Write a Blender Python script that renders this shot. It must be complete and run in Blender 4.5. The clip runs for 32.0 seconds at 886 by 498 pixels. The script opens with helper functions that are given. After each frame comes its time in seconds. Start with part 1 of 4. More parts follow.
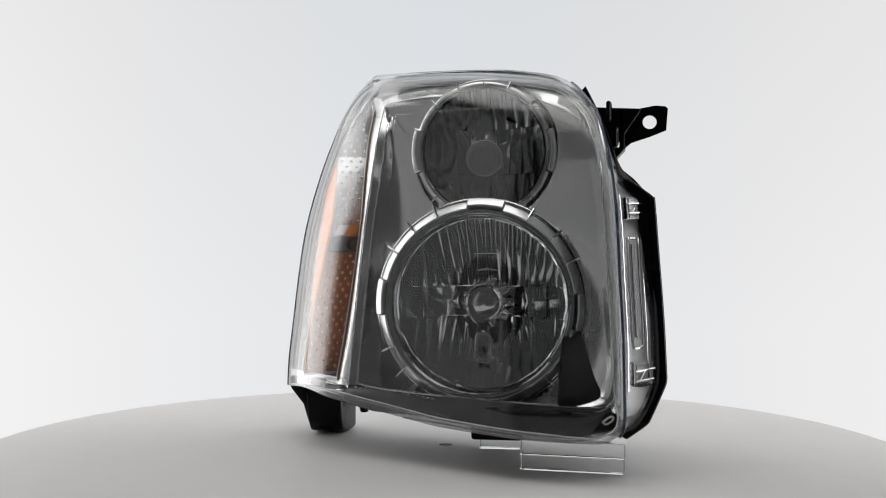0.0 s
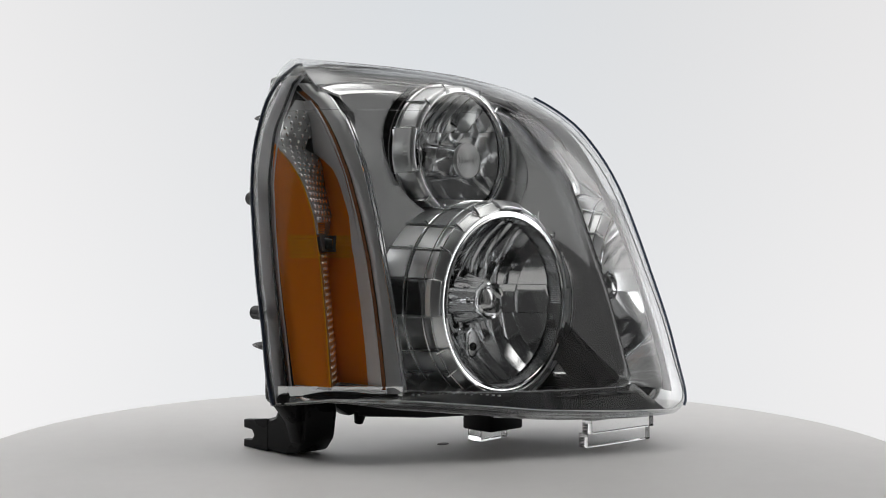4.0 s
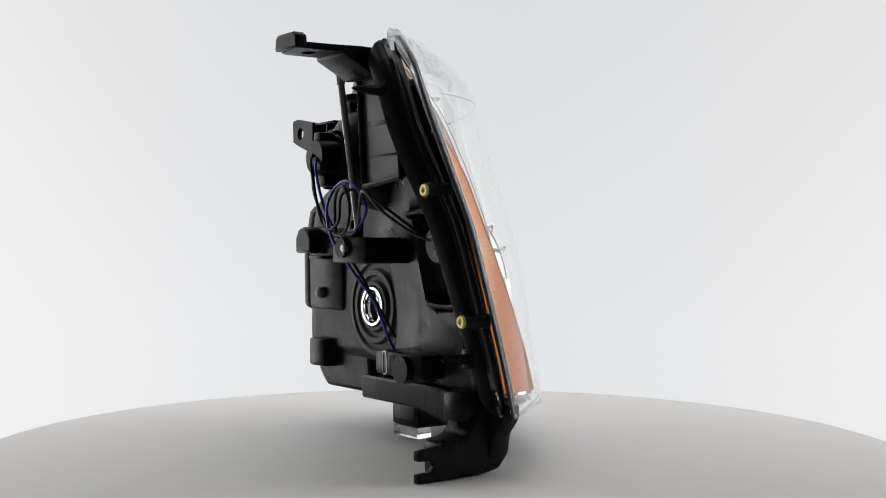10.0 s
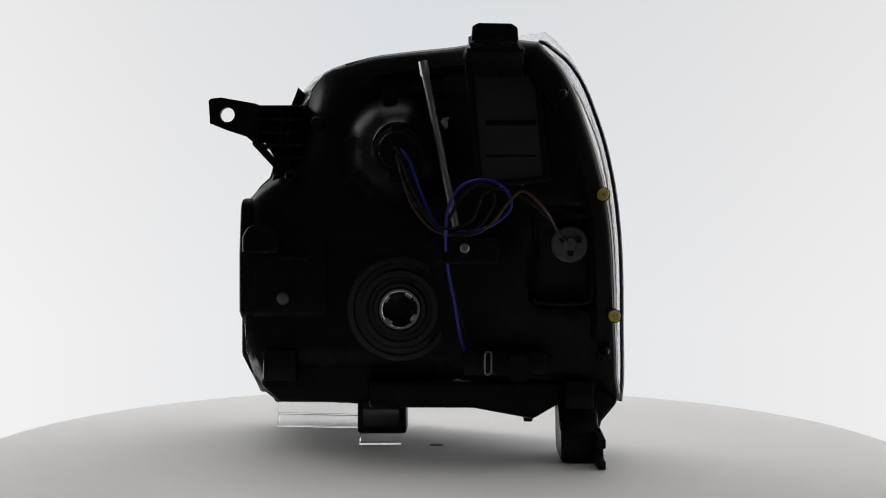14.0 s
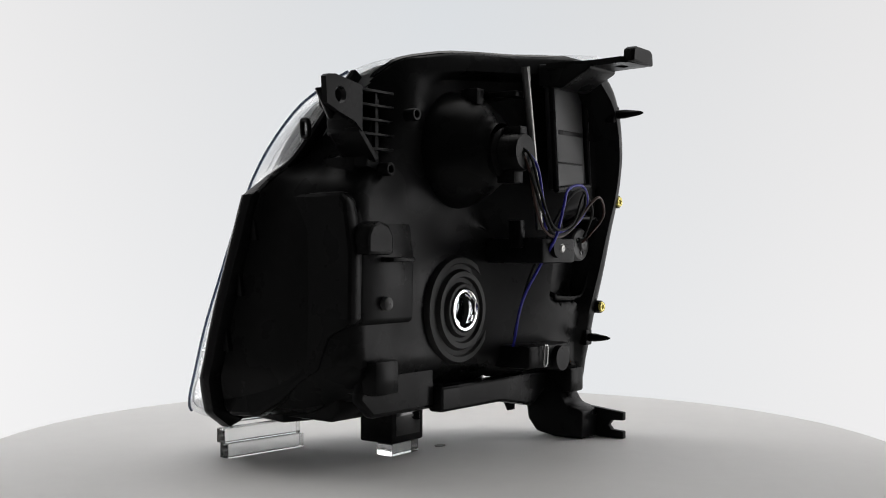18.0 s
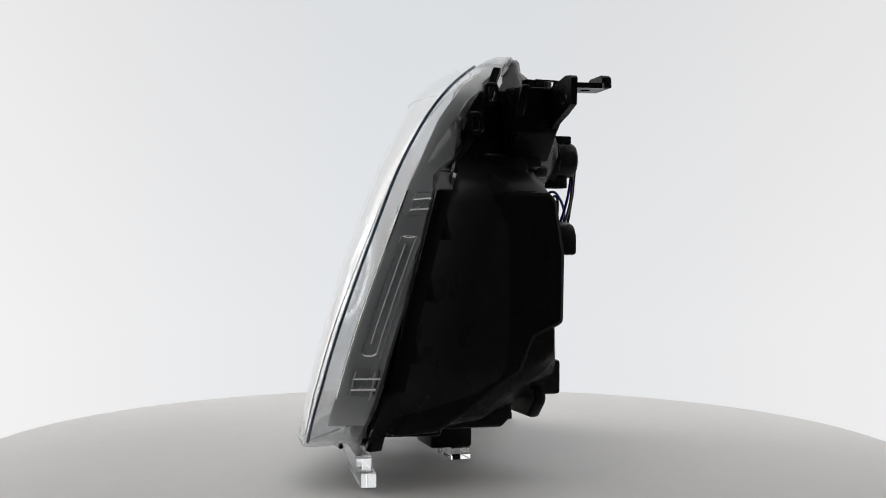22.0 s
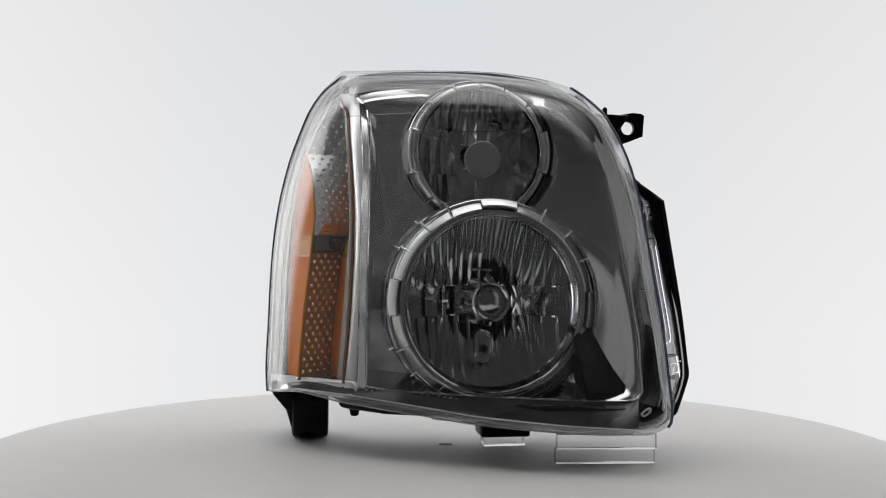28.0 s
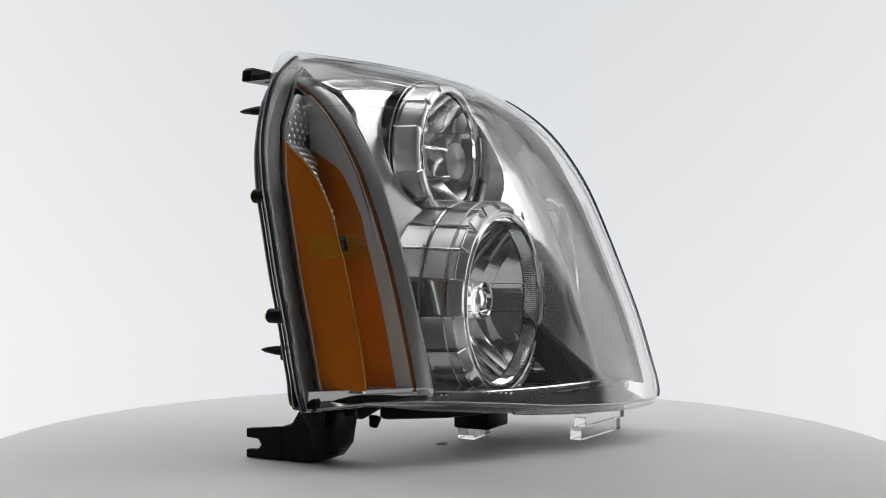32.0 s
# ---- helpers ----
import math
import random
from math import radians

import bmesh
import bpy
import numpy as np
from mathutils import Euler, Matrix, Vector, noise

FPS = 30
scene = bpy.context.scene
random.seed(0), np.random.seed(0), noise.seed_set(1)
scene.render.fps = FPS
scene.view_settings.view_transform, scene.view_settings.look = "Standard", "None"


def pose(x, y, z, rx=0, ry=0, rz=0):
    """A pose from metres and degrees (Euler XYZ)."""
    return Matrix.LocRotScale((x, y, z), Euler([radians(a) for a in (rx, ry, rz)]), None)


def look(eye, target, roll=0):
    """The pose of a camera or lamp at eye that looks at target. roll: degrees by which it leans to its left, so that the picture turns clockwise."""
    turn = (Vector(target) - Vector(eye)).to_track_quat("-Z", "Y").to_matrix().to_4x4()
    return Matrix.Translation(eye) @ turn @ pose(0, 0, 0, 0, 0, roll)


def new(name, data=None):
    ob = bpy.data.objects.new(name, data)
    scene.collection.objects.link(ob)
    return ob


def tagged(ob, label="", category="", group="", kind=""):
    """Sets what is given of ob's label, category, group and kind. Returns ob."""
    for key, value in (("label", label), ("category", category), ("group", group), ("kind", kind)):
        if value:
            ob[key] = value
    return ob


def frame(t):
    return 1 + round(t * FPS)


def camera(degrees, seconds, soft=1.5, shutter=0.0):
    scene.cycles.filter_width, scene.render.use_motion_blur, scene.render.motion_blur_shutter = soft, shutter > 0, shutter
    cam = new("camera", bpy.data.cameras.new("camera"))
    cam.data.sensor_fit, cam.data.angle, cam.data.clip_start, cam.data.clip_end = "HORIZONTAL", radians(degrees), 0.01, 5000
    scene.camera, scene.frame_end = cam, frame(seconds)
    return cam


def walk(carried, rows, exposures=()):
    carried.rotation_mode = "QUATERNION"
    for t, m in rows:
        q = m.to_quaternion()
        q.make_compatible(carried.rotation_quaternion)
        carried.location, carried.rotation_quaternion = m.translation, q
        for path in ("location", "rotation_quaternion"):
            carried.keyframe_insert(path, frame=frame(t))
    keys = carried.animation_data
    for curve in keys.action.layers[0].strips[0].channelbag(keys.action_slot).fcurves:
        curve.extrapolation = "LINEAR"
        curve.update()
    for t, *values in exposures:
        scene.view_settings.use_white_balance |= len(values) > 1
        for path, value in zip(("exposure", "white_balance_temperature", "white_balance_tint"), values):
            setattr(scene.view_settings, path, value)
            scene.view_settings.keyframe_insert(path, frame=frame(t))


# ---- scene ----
TURN, PHASE = 13.474, -9.5      # turntable speed in degrees a second, angle at the start


def turn_rows():
    return [(s, pose(0, 0, 0, 0, 0, TURN * s + PHASE)) for s in range(33)]


cam = camera(42.41, 32.0, soft=1.0)
EYE_POSE = look((0, -1.1, 0.1896), (0.00137, 0, 0.1888), 0.108)
walk(cam, [(0, EYE_POSE), (32, EYE_POSE)])

# ---- light: a photo booth whose white wall and ceiling panel glow themselves ----
world = bpy.data.worlds.new("world")
scene.world = world
world.use_nodes = True
world.node_tree.nodes["Background"].inputs["Color"].default_value = (0.02, 0.02, 0.021, 1)
world.node_tree.nodes["Background"].inputs["Strength"].default_value = 1.0


# ---- materials ----
def material(name, colour=(0.5, 0.5, 0.5), rough=0.5, metal=0.0, grain=0.0, grain_size=200.0, bump=0.0, bump_size=400.0,
             rough_var=0.0, specular=0.5, transmission=0.0, ior=1.45, coat=0.0):
    """A principled material with a little variation of colour and gloss at two scales, and a fine relief."""
    m = bpy.data.materials.new(name)
    m.use_nodes = True
    nt = m.node_tree
    b = nt.nodes["Principled BSDF"]
    b.inputs["Base Color"].default_value = (*colour, 1)
    b.inputs["Roughness"].default_value = rough
    b.inputs["Metallic"].default_value = metal
    b.inputs["Specular IOR Level"].default_value = specular
    b.inputs["Transmission Weight"].default_value = transmission
    b.inputs["IOR"].default_value = ior
    b.inputs["Coat Weight"].default_value = coat
    coord = nt.nodes.new("ShaderNodeTexCoord")
    if grain > 0:
        n1, n2 = nt.nodes.new("ShaderNodeTexNoise"), nt.nodes.new("ShaderNodeTexNoise")
        n1.inputs["Scale"].default_value, n2.inputs["Scale"].default_value = grain_size, grain_size * 0.07
        n1.inputs["Detail"].default_value = n2.inputs["Detail"].default_value = 3
        add = nt.nodes.new("ShaderNodeMath")
        add.operation = "ADD"
        for i, n in enumerate((n1, n2)):
            nt.links.new(coord.outputs["Object"], n.inputs["Vector"])
            nt.links.new(n.outputs["Fac"], add.inputs[i])
        ramp = nt.nodes.new("ShaderNodeMapRange")
        ramp.inputs["From Min"].default_value, ramp.inputs["From Max"].default_value = 0.6, 1.4
        ramp.inputs["To Min"].default_value, ramp.inputs["To Max"].default_value = 1 - grain, 1 + grain
        nt.links.new(add.outputs[0], ramp.inputs["Value"])
        mul = nt.nodes.new("ShaderNodeVectorMath")
        mul.operation = "SCALE"
        mul.inputs[0].default_value = colour
        nt.links.new(ramp.outputs[0], mul.inputs["Scale"])
        nt.links.new(mul.outputs[0], b.inputs["Base Color"])
    if rough_var > 0:
        n3 = nt.nodes.new("ShaderNodeTexNoise")
        n3.inputs["Scale"].default_value, n3.inputs["Detail"].default_value = 30, 5
        nt.links.new(coord.outputs["Object"], n3.inputs["Vector"])
        r3 = nt.nodes.new("ShaderNodeMapRange")
        r3.inputs["From Min"].default_value, r3.inputs["From Max"].default_value = 0.3, 0.7
        r3.inputs["To Min"].default_value, r3.inputs["To Max"].default_value = max(rough - rough_var, 0.01), rough + rough_var
        nt.links.new(n3.outputs["Fac"], r3.inputs["Value"])
        nt.links.new(r3.outputs[0], b.inputs["Roughness"])
    if bump > 0:
        n4, bp = nt.nodes.new("ShaderNodeTexNoise"), nt.nodes.new("ShaderNodeBump")
        n4.inputs["Scale"].default_value, n4.inputs["Detail"].default_value = bump_size, 4
        bp.inputs["Strength"].default_value, bp.inputs["Distance"].default_value = bump, 0.001
        nt.links.new(coord.outputs["Object"], n4.inputs["Vector"])
        nt.links.new(n4.outputs["Fac"], bp.inputs["Height"])
        nt.links.new(bp.outputs[0], b.inputs["Normal"])
    return m


def thin_clear(name, tint, gloss_rough=0.02, ior=1.5, haze=0.0):
    """Thin clear moulded plastic: lets light straight through, mirrors more at grazing angles, with a trace of haze."""
    m = bpy.data.materials.new(name)
    m.use_nodes = True
    nt = m.node_tree
    nt.nodes.remove(nt.nodes["Principled BSDF"])
    out = nt.nodes["Material Output"]
    tr, gl, mix, fr = (nt.nodes.new(k) for k in ("ShaderNodeBsdfTransparent", "ShaderNodeBsdfGlossy", "ShaderNodeMixShader", "ShaderNodeLayerWeight"))
    tr.inputs["Color"].default_value = (*tint, 1)
    gl.inputs["Roughness"].default_value = gloss_rough
    gl.inputs["Color"].default_value = (1, 1, 1, 1)
    fr.inputs["Blend"].default_value = 0.5
    power, level = nt.nodes.new("ShaderNodeMath"), nt.nodes.new("ShaderNodeMapRange")
    power.operation, power.inputs[1].default_value = "POWER", 5.0
    level.inputs["To Min"].default_value, level.inputs["To Max"].default_value = ((ior - 1) / (ior + 1)) ** 2, 1.0
    nt.links.new(fr.outputs["Facing"], power.inputs[0])
    nt.links.new(power.outputs[0], level.inputs["Value"])
    nt.links.new(level.outputs[0], mix.inputs["Fac"])
    nt.links.new(tr.outputs[0], mix.inputs[1])
    nt.links.new(gl.outputs[0], mix.inputs[2])
    last = mix
    if haze > 0:
        df, m2 = nt.nodes.new("ShaderNodeBsdfTranslucent"), nt.nodes.new("ShaderNodeMixShader")
        df.inputs["Color"].default_value = (0.9, 0.9, 0.9, 1)
        m2.inputs["Fac"].default_value = haze
        nt.links.new(mix.outputs[0], m2.inputs[1])
        nt.links.new(df.outputs[0], m2.inputs[2])
        last = m2
    nt.links.new(last.outputs[0], out.inputs["Surface"])
    return m


# extra wall glow put in for side light boxes, out of view
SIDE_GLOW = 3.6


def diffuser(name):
    """The booth wall made to emit the scene's light: even white, cooler and a little dimmer in its middle, with
    brighter glow added out of view for light boxes on both sides that end beside the turntable.
    """
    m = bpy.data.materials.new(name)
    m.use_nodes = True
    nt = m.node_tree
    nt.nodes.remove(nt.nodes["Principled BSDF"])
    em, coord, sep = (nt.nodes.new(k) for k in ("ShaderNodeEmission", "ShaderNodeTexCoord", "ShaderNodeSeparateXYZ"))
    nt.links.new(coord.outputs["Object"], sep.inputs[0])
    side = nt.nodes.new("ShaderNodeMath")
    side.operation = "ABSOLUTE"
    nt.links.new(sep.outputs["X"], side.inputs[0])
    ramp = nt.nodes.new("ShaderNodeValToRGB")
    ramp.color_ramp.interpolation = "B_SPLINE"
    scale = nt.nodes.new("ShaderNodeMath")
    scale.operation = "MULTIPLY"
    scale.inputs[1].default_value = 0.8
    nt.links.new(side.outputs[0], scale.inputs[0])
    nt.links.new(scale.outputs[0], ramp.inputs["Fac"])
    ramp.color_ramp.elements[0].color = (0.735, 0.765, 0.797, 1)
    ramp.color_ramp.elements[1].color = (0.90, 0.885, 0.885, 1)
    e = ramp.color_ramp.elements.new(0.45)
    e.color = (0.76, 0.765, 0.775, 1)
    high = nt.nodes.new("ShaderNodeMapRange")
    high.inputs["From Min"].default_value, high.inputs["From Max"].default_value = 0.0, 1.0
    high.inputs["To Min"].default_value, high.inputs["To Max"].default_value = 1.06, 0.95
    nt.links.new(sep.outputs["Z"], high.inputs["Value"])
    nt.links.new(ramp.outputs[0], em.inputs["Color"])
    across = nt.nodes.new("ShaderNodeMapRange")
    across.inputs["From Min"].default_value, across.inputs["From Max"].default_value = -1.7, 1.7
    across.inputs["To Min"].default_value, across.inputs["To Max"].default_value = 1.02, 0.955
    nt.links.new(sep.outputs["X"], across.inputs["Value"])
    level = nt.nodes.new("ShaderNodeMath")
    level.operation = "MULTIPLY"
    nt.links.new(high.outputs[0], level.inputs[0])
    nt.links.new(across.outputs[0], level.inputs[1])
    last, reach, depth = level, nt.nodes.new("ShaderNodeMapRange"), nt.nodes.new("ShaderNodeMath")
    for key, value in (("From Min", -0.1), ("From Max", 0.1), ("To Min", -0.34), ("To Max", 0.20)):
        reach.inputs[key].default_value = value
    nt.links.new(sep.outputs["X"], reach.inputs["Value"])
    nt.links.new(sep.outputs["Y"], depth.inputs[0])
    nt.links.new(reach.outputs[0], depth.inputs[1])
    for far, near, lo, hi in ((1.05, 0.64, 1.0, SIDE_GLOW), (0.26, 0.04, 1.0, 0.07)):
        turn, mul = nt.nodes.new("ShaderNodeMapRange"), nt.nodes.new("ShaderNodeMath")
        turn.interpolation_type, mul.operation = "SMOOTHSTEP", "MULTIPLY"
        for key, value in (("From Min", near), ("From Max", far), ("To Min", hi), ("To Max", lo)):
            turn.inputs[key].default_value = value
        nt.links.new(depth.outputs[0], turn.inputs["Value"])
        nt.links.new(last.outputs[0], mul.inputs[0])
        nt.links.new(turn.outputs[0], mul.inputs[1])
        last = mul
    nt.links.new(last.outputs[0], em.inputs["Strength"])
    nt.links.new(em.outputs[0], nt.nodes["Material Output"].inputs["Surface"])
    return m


def glow(name, colour, strength):
    """A softly lit panel, a little uneven."""
    m = bpy.data.materials.new(name)
    m.use_nodes = True
    nt = m.node_tree
    nt.nodes.remove(nt.nodes["Principled BSDF"])
    em, nz, rg = (nt.nodes.new(k) for k in ("ShaderNodeEmission", "ShaderNodeTexNoise", "ShaderNodeMapRange"))
    nz.inputs["Scale"].default_value = 1.2
    rg.inputs["To Min"].default_value, rg.inputs["To Max"].default_value = 0.9 * strength, 1.1 * strength
    em.inputs["Color"].default_value = (*colour, 1)
    nt.links.new(nz.outputs["Fac"], rg.inputs["Value"])
    coord, sep = (nt.nodes.new(k) for k in ("ShaderNodeTexCoord", "ShaderNodeSeparateXYZ"))
    nt.links.new(coord.outputs["Generated"], sep.inputs[0])
    last = rg
    for axis, soft in (("X", 0.22), ("Y", 0.22)):
        off, edge, mul = nt.nodes.new("ShaderNodeMath"), nt.nodes.new("ShaderNodeMapRange"), nt.nodes.new("ShaderNodeMath")
        off.operation, off.inputs[1].default_value = "SUBTRACT", 0.5
        size = nt.nodes.new("ShaderNodeMath")
        size.operation = "ABSOLUTE"
        nt.links.new(sep.outputs[axis], off.inputs[0])
        nt.links.new(off.outputs[0], size.inputs[0])
        edge.interpolation_type = "SMOOTHSTEP"
        edge.inputs["From Min"].default_value, edge.inputs["From Max"].default_value = 0.5 - soft, 0.5
        edge.inputs["To Min"].default_value, edge.inputs["To Max"].default_value = 1.0, 0.08
        nt.links.new(size.outputs[0], edge.inputs["Value"])
        mul.operation = "MULTIPLY"
        nt.links.new(last.outputs[0], mul.inputs[0])
        nt.links.new(edge.outputs[0], mul.inputs[1])
        last = mul
    nt.links.new(last.outputs[0], em.inputs["Strength"])
    nt.links.new(em.outputs[0], nt.nodes["Material Output"].inputs["Surface"])
    return m


GLOW_WALL = diffuser("glowing_wall")
OVERHEAD = glow("overhead_diffuser", (1.0, 0.985, 0.965), 2.0)
DARK_WALL = material("dark_booth_wall", (0.03, 0.03, 0.031), 0.9, grain=0.2, grain_size=20)
FRONT_WALL = material("front_booth_wall", (0.045, 0.045, 0.0445), 0.85, grain=0.1, grain_size=20)
GREY_WALL = material("grey_booth_wall", (0.30, 0.30, 0.297), 0.8, grain=0.03, grain_size=15)
TABLE = material("matt_white_table", (0.69, 0.682, 0.672), 0.55, grain=0.025, grain_size=60, rough_var=0.05, specular=0.25)
SPECK = material("grey_speck", (0.12, 0.11, 0.10), 0.6)
LENS = thin_clear("clear_lens", (0.985, 0.987, 0.985))
RIM = thin_clear("clear_rim", (0.95, 0.955, 0.96), 0.08, 1.5, 0.19)
BLUE_EDGE = material("lens_edge_blue", (0.10, 0.13, 0.20), 0.15, transmission=0.5)
DARK_EDGE = material("lens_edge_dark", (0.022, 0.030, 0.052), 0.2, rough_var=0.05)
ACRYLIC = material("clear_acrylic", (0.97, 0.98, 0.98), 0.01, transmission=1.0, ior=1.49)
CHROME = material("chrome", (0.80, 0.81, 0.82), 0.05, metal=1.0, rough_var=0.02)
REFLECTOR = material("reflector_chrome", (0.86, 0.87, 0.88), 0.09, metal=1.0, rough_var=0.01)
SATIN = material("satin_silver", (0.78, 0.785, 0.79), 0.21, metal=1.0, rough_var=0.006)
GREY_TRIM = material("grey_trim", (0.33, 0.335, 0.34), 0.35, metal=0.6, rough_var=0.05)
MIRROR = material("mirror_chrome", (0.86, 0.865, 0.87), 0.03, metal=1.0)
PALE_TRIM = material("pale_trim", (0.52, 0.525, 0.53), 0.3, metal=0.15, rough_var=0.05)
SILL_GREY = material("dark_trim", (0.055, 0.056, 0.058), 0.22, metal=0.3, rough_var=0.03)
PANEL = material("satin_chrome", (0.86, 0.865, 0.87), 0.30, metal=1.0, rough_var=0.01)
LINER = material("pale_liner", (0.66, 0.67, 0.68), 0.35, metal=0.1, rough_var=0.08, grain=0.06)
FROSTED = thin_clear("frosted_border", (0.82, 0.825, 0.83), 0.2, 1.5, 0.5)
BLACK = material("black_plastic", (0.0085, 0.0085, 0.0088), 0.30, grain=0.25, grain_size=90, rough_var=0.10, bump=0.10, bump_size=700, specular=0.09)
GLOSS_BLACK = material("gloss_black_plastic", (0.008, 0.008, 0.009), 0.07, specular=0.7, rough_var=0.03)
REAR_GREY = material("rear_panel_grey", (0.030, 0.030, 0.031), 0.5, grain=0.15, grain_size=60, rough_var=0.08)
RAIL_BLACK = material("rail_black", (0.006, 0.006, 0.0065), 0.22, specular=0.12, rough_var=0.06, bump=0.08, bump_size=500)
RUBBER = material("black_rubber", (0.012, 0.012, 0.012), 0.6, grain=0.2, bump=0.1)
AMBER = material("amber_plastic", (0.92, 0.25, 0.005), 0.38, grain=0.08, grain_size=120, specular=0.12)
AMBER_BAND = material("amber_prism", (0.88, 0.36, 0.008), 0.2, grain=0.1, grain_size=300)
CLEAR_DOT = material("clear_prism", (0.90, 0.90, 0.91), 0.06, metal=1.0)
CLEAR_FACET = material("clear_facet", (0.58, 0.585, 0.59), 0.22, metal=0.45, rough_var=0.04)
CLEAR_SIDE = material("clear_side", (0.86, 0.86, 0.865), 0.25, metal=0.1, rough_var=0.03)
TINTED_FACET = material("tinted_facet", (0.52, 0.24, 0.07), 0.24, metal=0.35, grain=0.15, grain_size=60)
TINTED_DOT = material("tinted_prism", (0.92, 0.74, 0.52), 0.07, metal=1.0)
AMBER_REFLECTION = material("brown_reflection", (0.30, 0.10, 0.025), 0.25)
DARK_CHROME = material("smoked_chrome", (0.62, 0.62, 0.625), 0.14, metal=1.0)
STRIP = material("polished_strip", (0.80, 0.805, 0.81), 0.34, metal=0.7, rough_var=0.02)
STEEL = material("grey_steel", (0.32, 0.32, 0.31), 0.35, metal=0.9, rough_var=0.08)
BRASS = material("yellow_zinc", (0.70, 0.60, 0.16), 0.35, metal=0.4)
BLUE = material("blue_wire", (0.02, 0.02, 0.30), 0.4)
BROWN = material("brown_wire", (0.05, 0.022, 0.016), 0.45)
BLACK_WIRE = material("black_wire", (0.008, 0.008, 0.008), 0.55, specular=0.2)
GREY_SOCKET = material("grey_socket", (0.09, 0.09, 0.09), 0.5)


# ---- mesh helpers ----
def part(name, bm, mat, parent, label="", smooth=True, angle=35):
    """Links a bmesh as one mesh object under a thing or under a part."""
    bmesh.ops.recalc_face_normals(bm, faces=bm.faces)
    for e in bm.edges:
        e.smooth = not (len(e.link_faces) == 2 and e.calc_face_angle(0) > radians(angle))
    for f in bm.faces:
        f.smooth = smooth and len(f.verts) <= 4
    me = bpy.data.meshes.new(name)
    bm.to_mesh(me)
    bm.free()
    me.materials.append(mat)
    ob = new(name, me)
    if parent is not None:
        ob.parent = parent
    if label:
        ob["label"] = label
    return ob


def loft(rings, closed=True, cap_start=False, cap_end=False):
    """A skin over rings of equal length."""
    bm = bmesh.new()
    rows = [[bm.verts.new(p) for p in ring] for ring in rings]
    n = len(rows[0])
    for a, b in zip(rows, rows[1:]):
        for i in range(n if closed else n - 1):
            j = (i + 1) % n
            bm.faces.new((a[i], a[j], b[j], b[i]))
    if cap_start:
        bm.faces.new(rows[0])
    if cap_end:
        bm.faces.new(rows[-1])
    bmesh.ops.remove_doubles(bm, verts=bm.verts, dist=1e-6)
    return bm


def shell(bm, thickness):
    """Gives a sheet a thickness."""
    bmesh.ops.recalc_face_normals(bm, faces=bm.faces)
    bmesh.ops.solidify(bm, geom=bm.faces[:], thickness=thickness)
    return bm


def bevel(bm, width, segments=2, angle=30):
    edges = [e for e in bm.edges if len(e.link_faces) == 2 and e.calc_face_angle(0) > radians(angle)]
    bmesh.ops.bevel(bm, geom=edges, offset=width, segments=segments, profile=0.5, affect="EDGES", clamp_overlap=True)
    return bm


def block(lo, hi, r=0.0015, taper=1.0):
    """A box between two corners, with rounded edges; taper narrows its back."""
    bm = bmesh.new()
    bmesh.ops.create_cube(bm, size=1)
    lo, hi = Vector(lo), Vector(hi)
    mid, size = (lo + hi) / 2, hi - lo
    for v in bm.verts:
        k = taper if v.co.y > 0 else 1.0
        v.co = Vector((v.co.x * size.x * k, v.co.y * size.y, v.co.z * size.z * k)) + mid
    return bevel(bm, r) if r else bm


AXES = {"x": (1, 2, 0), "y": (0, 2, 1), "z": (0, 1, 2)}


def prism(outline, axis, lo, hi, r=0.001):
    """An outline in the plane across an axis, drawn out from lo to hi along it."""
    a, b, c = AXES[axis]
    bm = bmesh.new()

    def place(p, d):
        q = [0, 0, 0]
        q[a], q[b], q[c] = p[0], p[1], d
        return q
    low = [bm.verts.new(place(p, lo)) for p in outline]
    high = [bm.verts.new(place(p, hi)) for p in outline]
    n = len(outline)
    bm.faces.new(low)
    bm.faces.new(high)
    for i in range(n):
        bm.faces.new((low[i], low[(i + 1) % n], high[(i + 1) % n], high[i]))
    bmesh.ops.recalc_face_normals(bm, faces=bm.faces)
    return bevel(bm, r) if r else bm


def lathe(profile, centre, segments=48, start=0.0, end=360.0, cap=False):
    """Turns a profile of (radius, y) about an axis along y through centre (x, z)."""
    full = abs(end - start - 360) < 1e-6
    n = segments if full else segments + 1
    rings = []
    for r, y in profile:
        ring = []
        for i in range(n):
            a = radians(start + (end - start) * i / segments)
            ring.append((centre[0] + r * math.cos(a), y, centre[1] + r * math.sin(a)))
        rings.append(ring)
    return loft(rings, closed=full, cap_start=cap, cap_end=cap)


def sector(r0, r1, y0, y1, centre, a0, a1, segments=4, r=0.0):
    """A solid piece of a ring between two radii, two depths and two angles."""
    rings = []
    for i in range(segments + 1):
        a = radians(a0 + (a1 - a0) * i / segments)
        c, s = math.cos(a), math.sin(a)
        rings.append([(centre[0] + q * c, y, centre[1] + q * s) for q, y in ((r0, y0), (r1, y0), (r1, y1), (r0, y1))])
    bm = loft(rings, closed=True, cap_start=True, cap_end=True)
    bmesh.ops.recalc_face_normals(bm, faces=bm.faces)
    return bevel(bm, r, 1) if r else bm


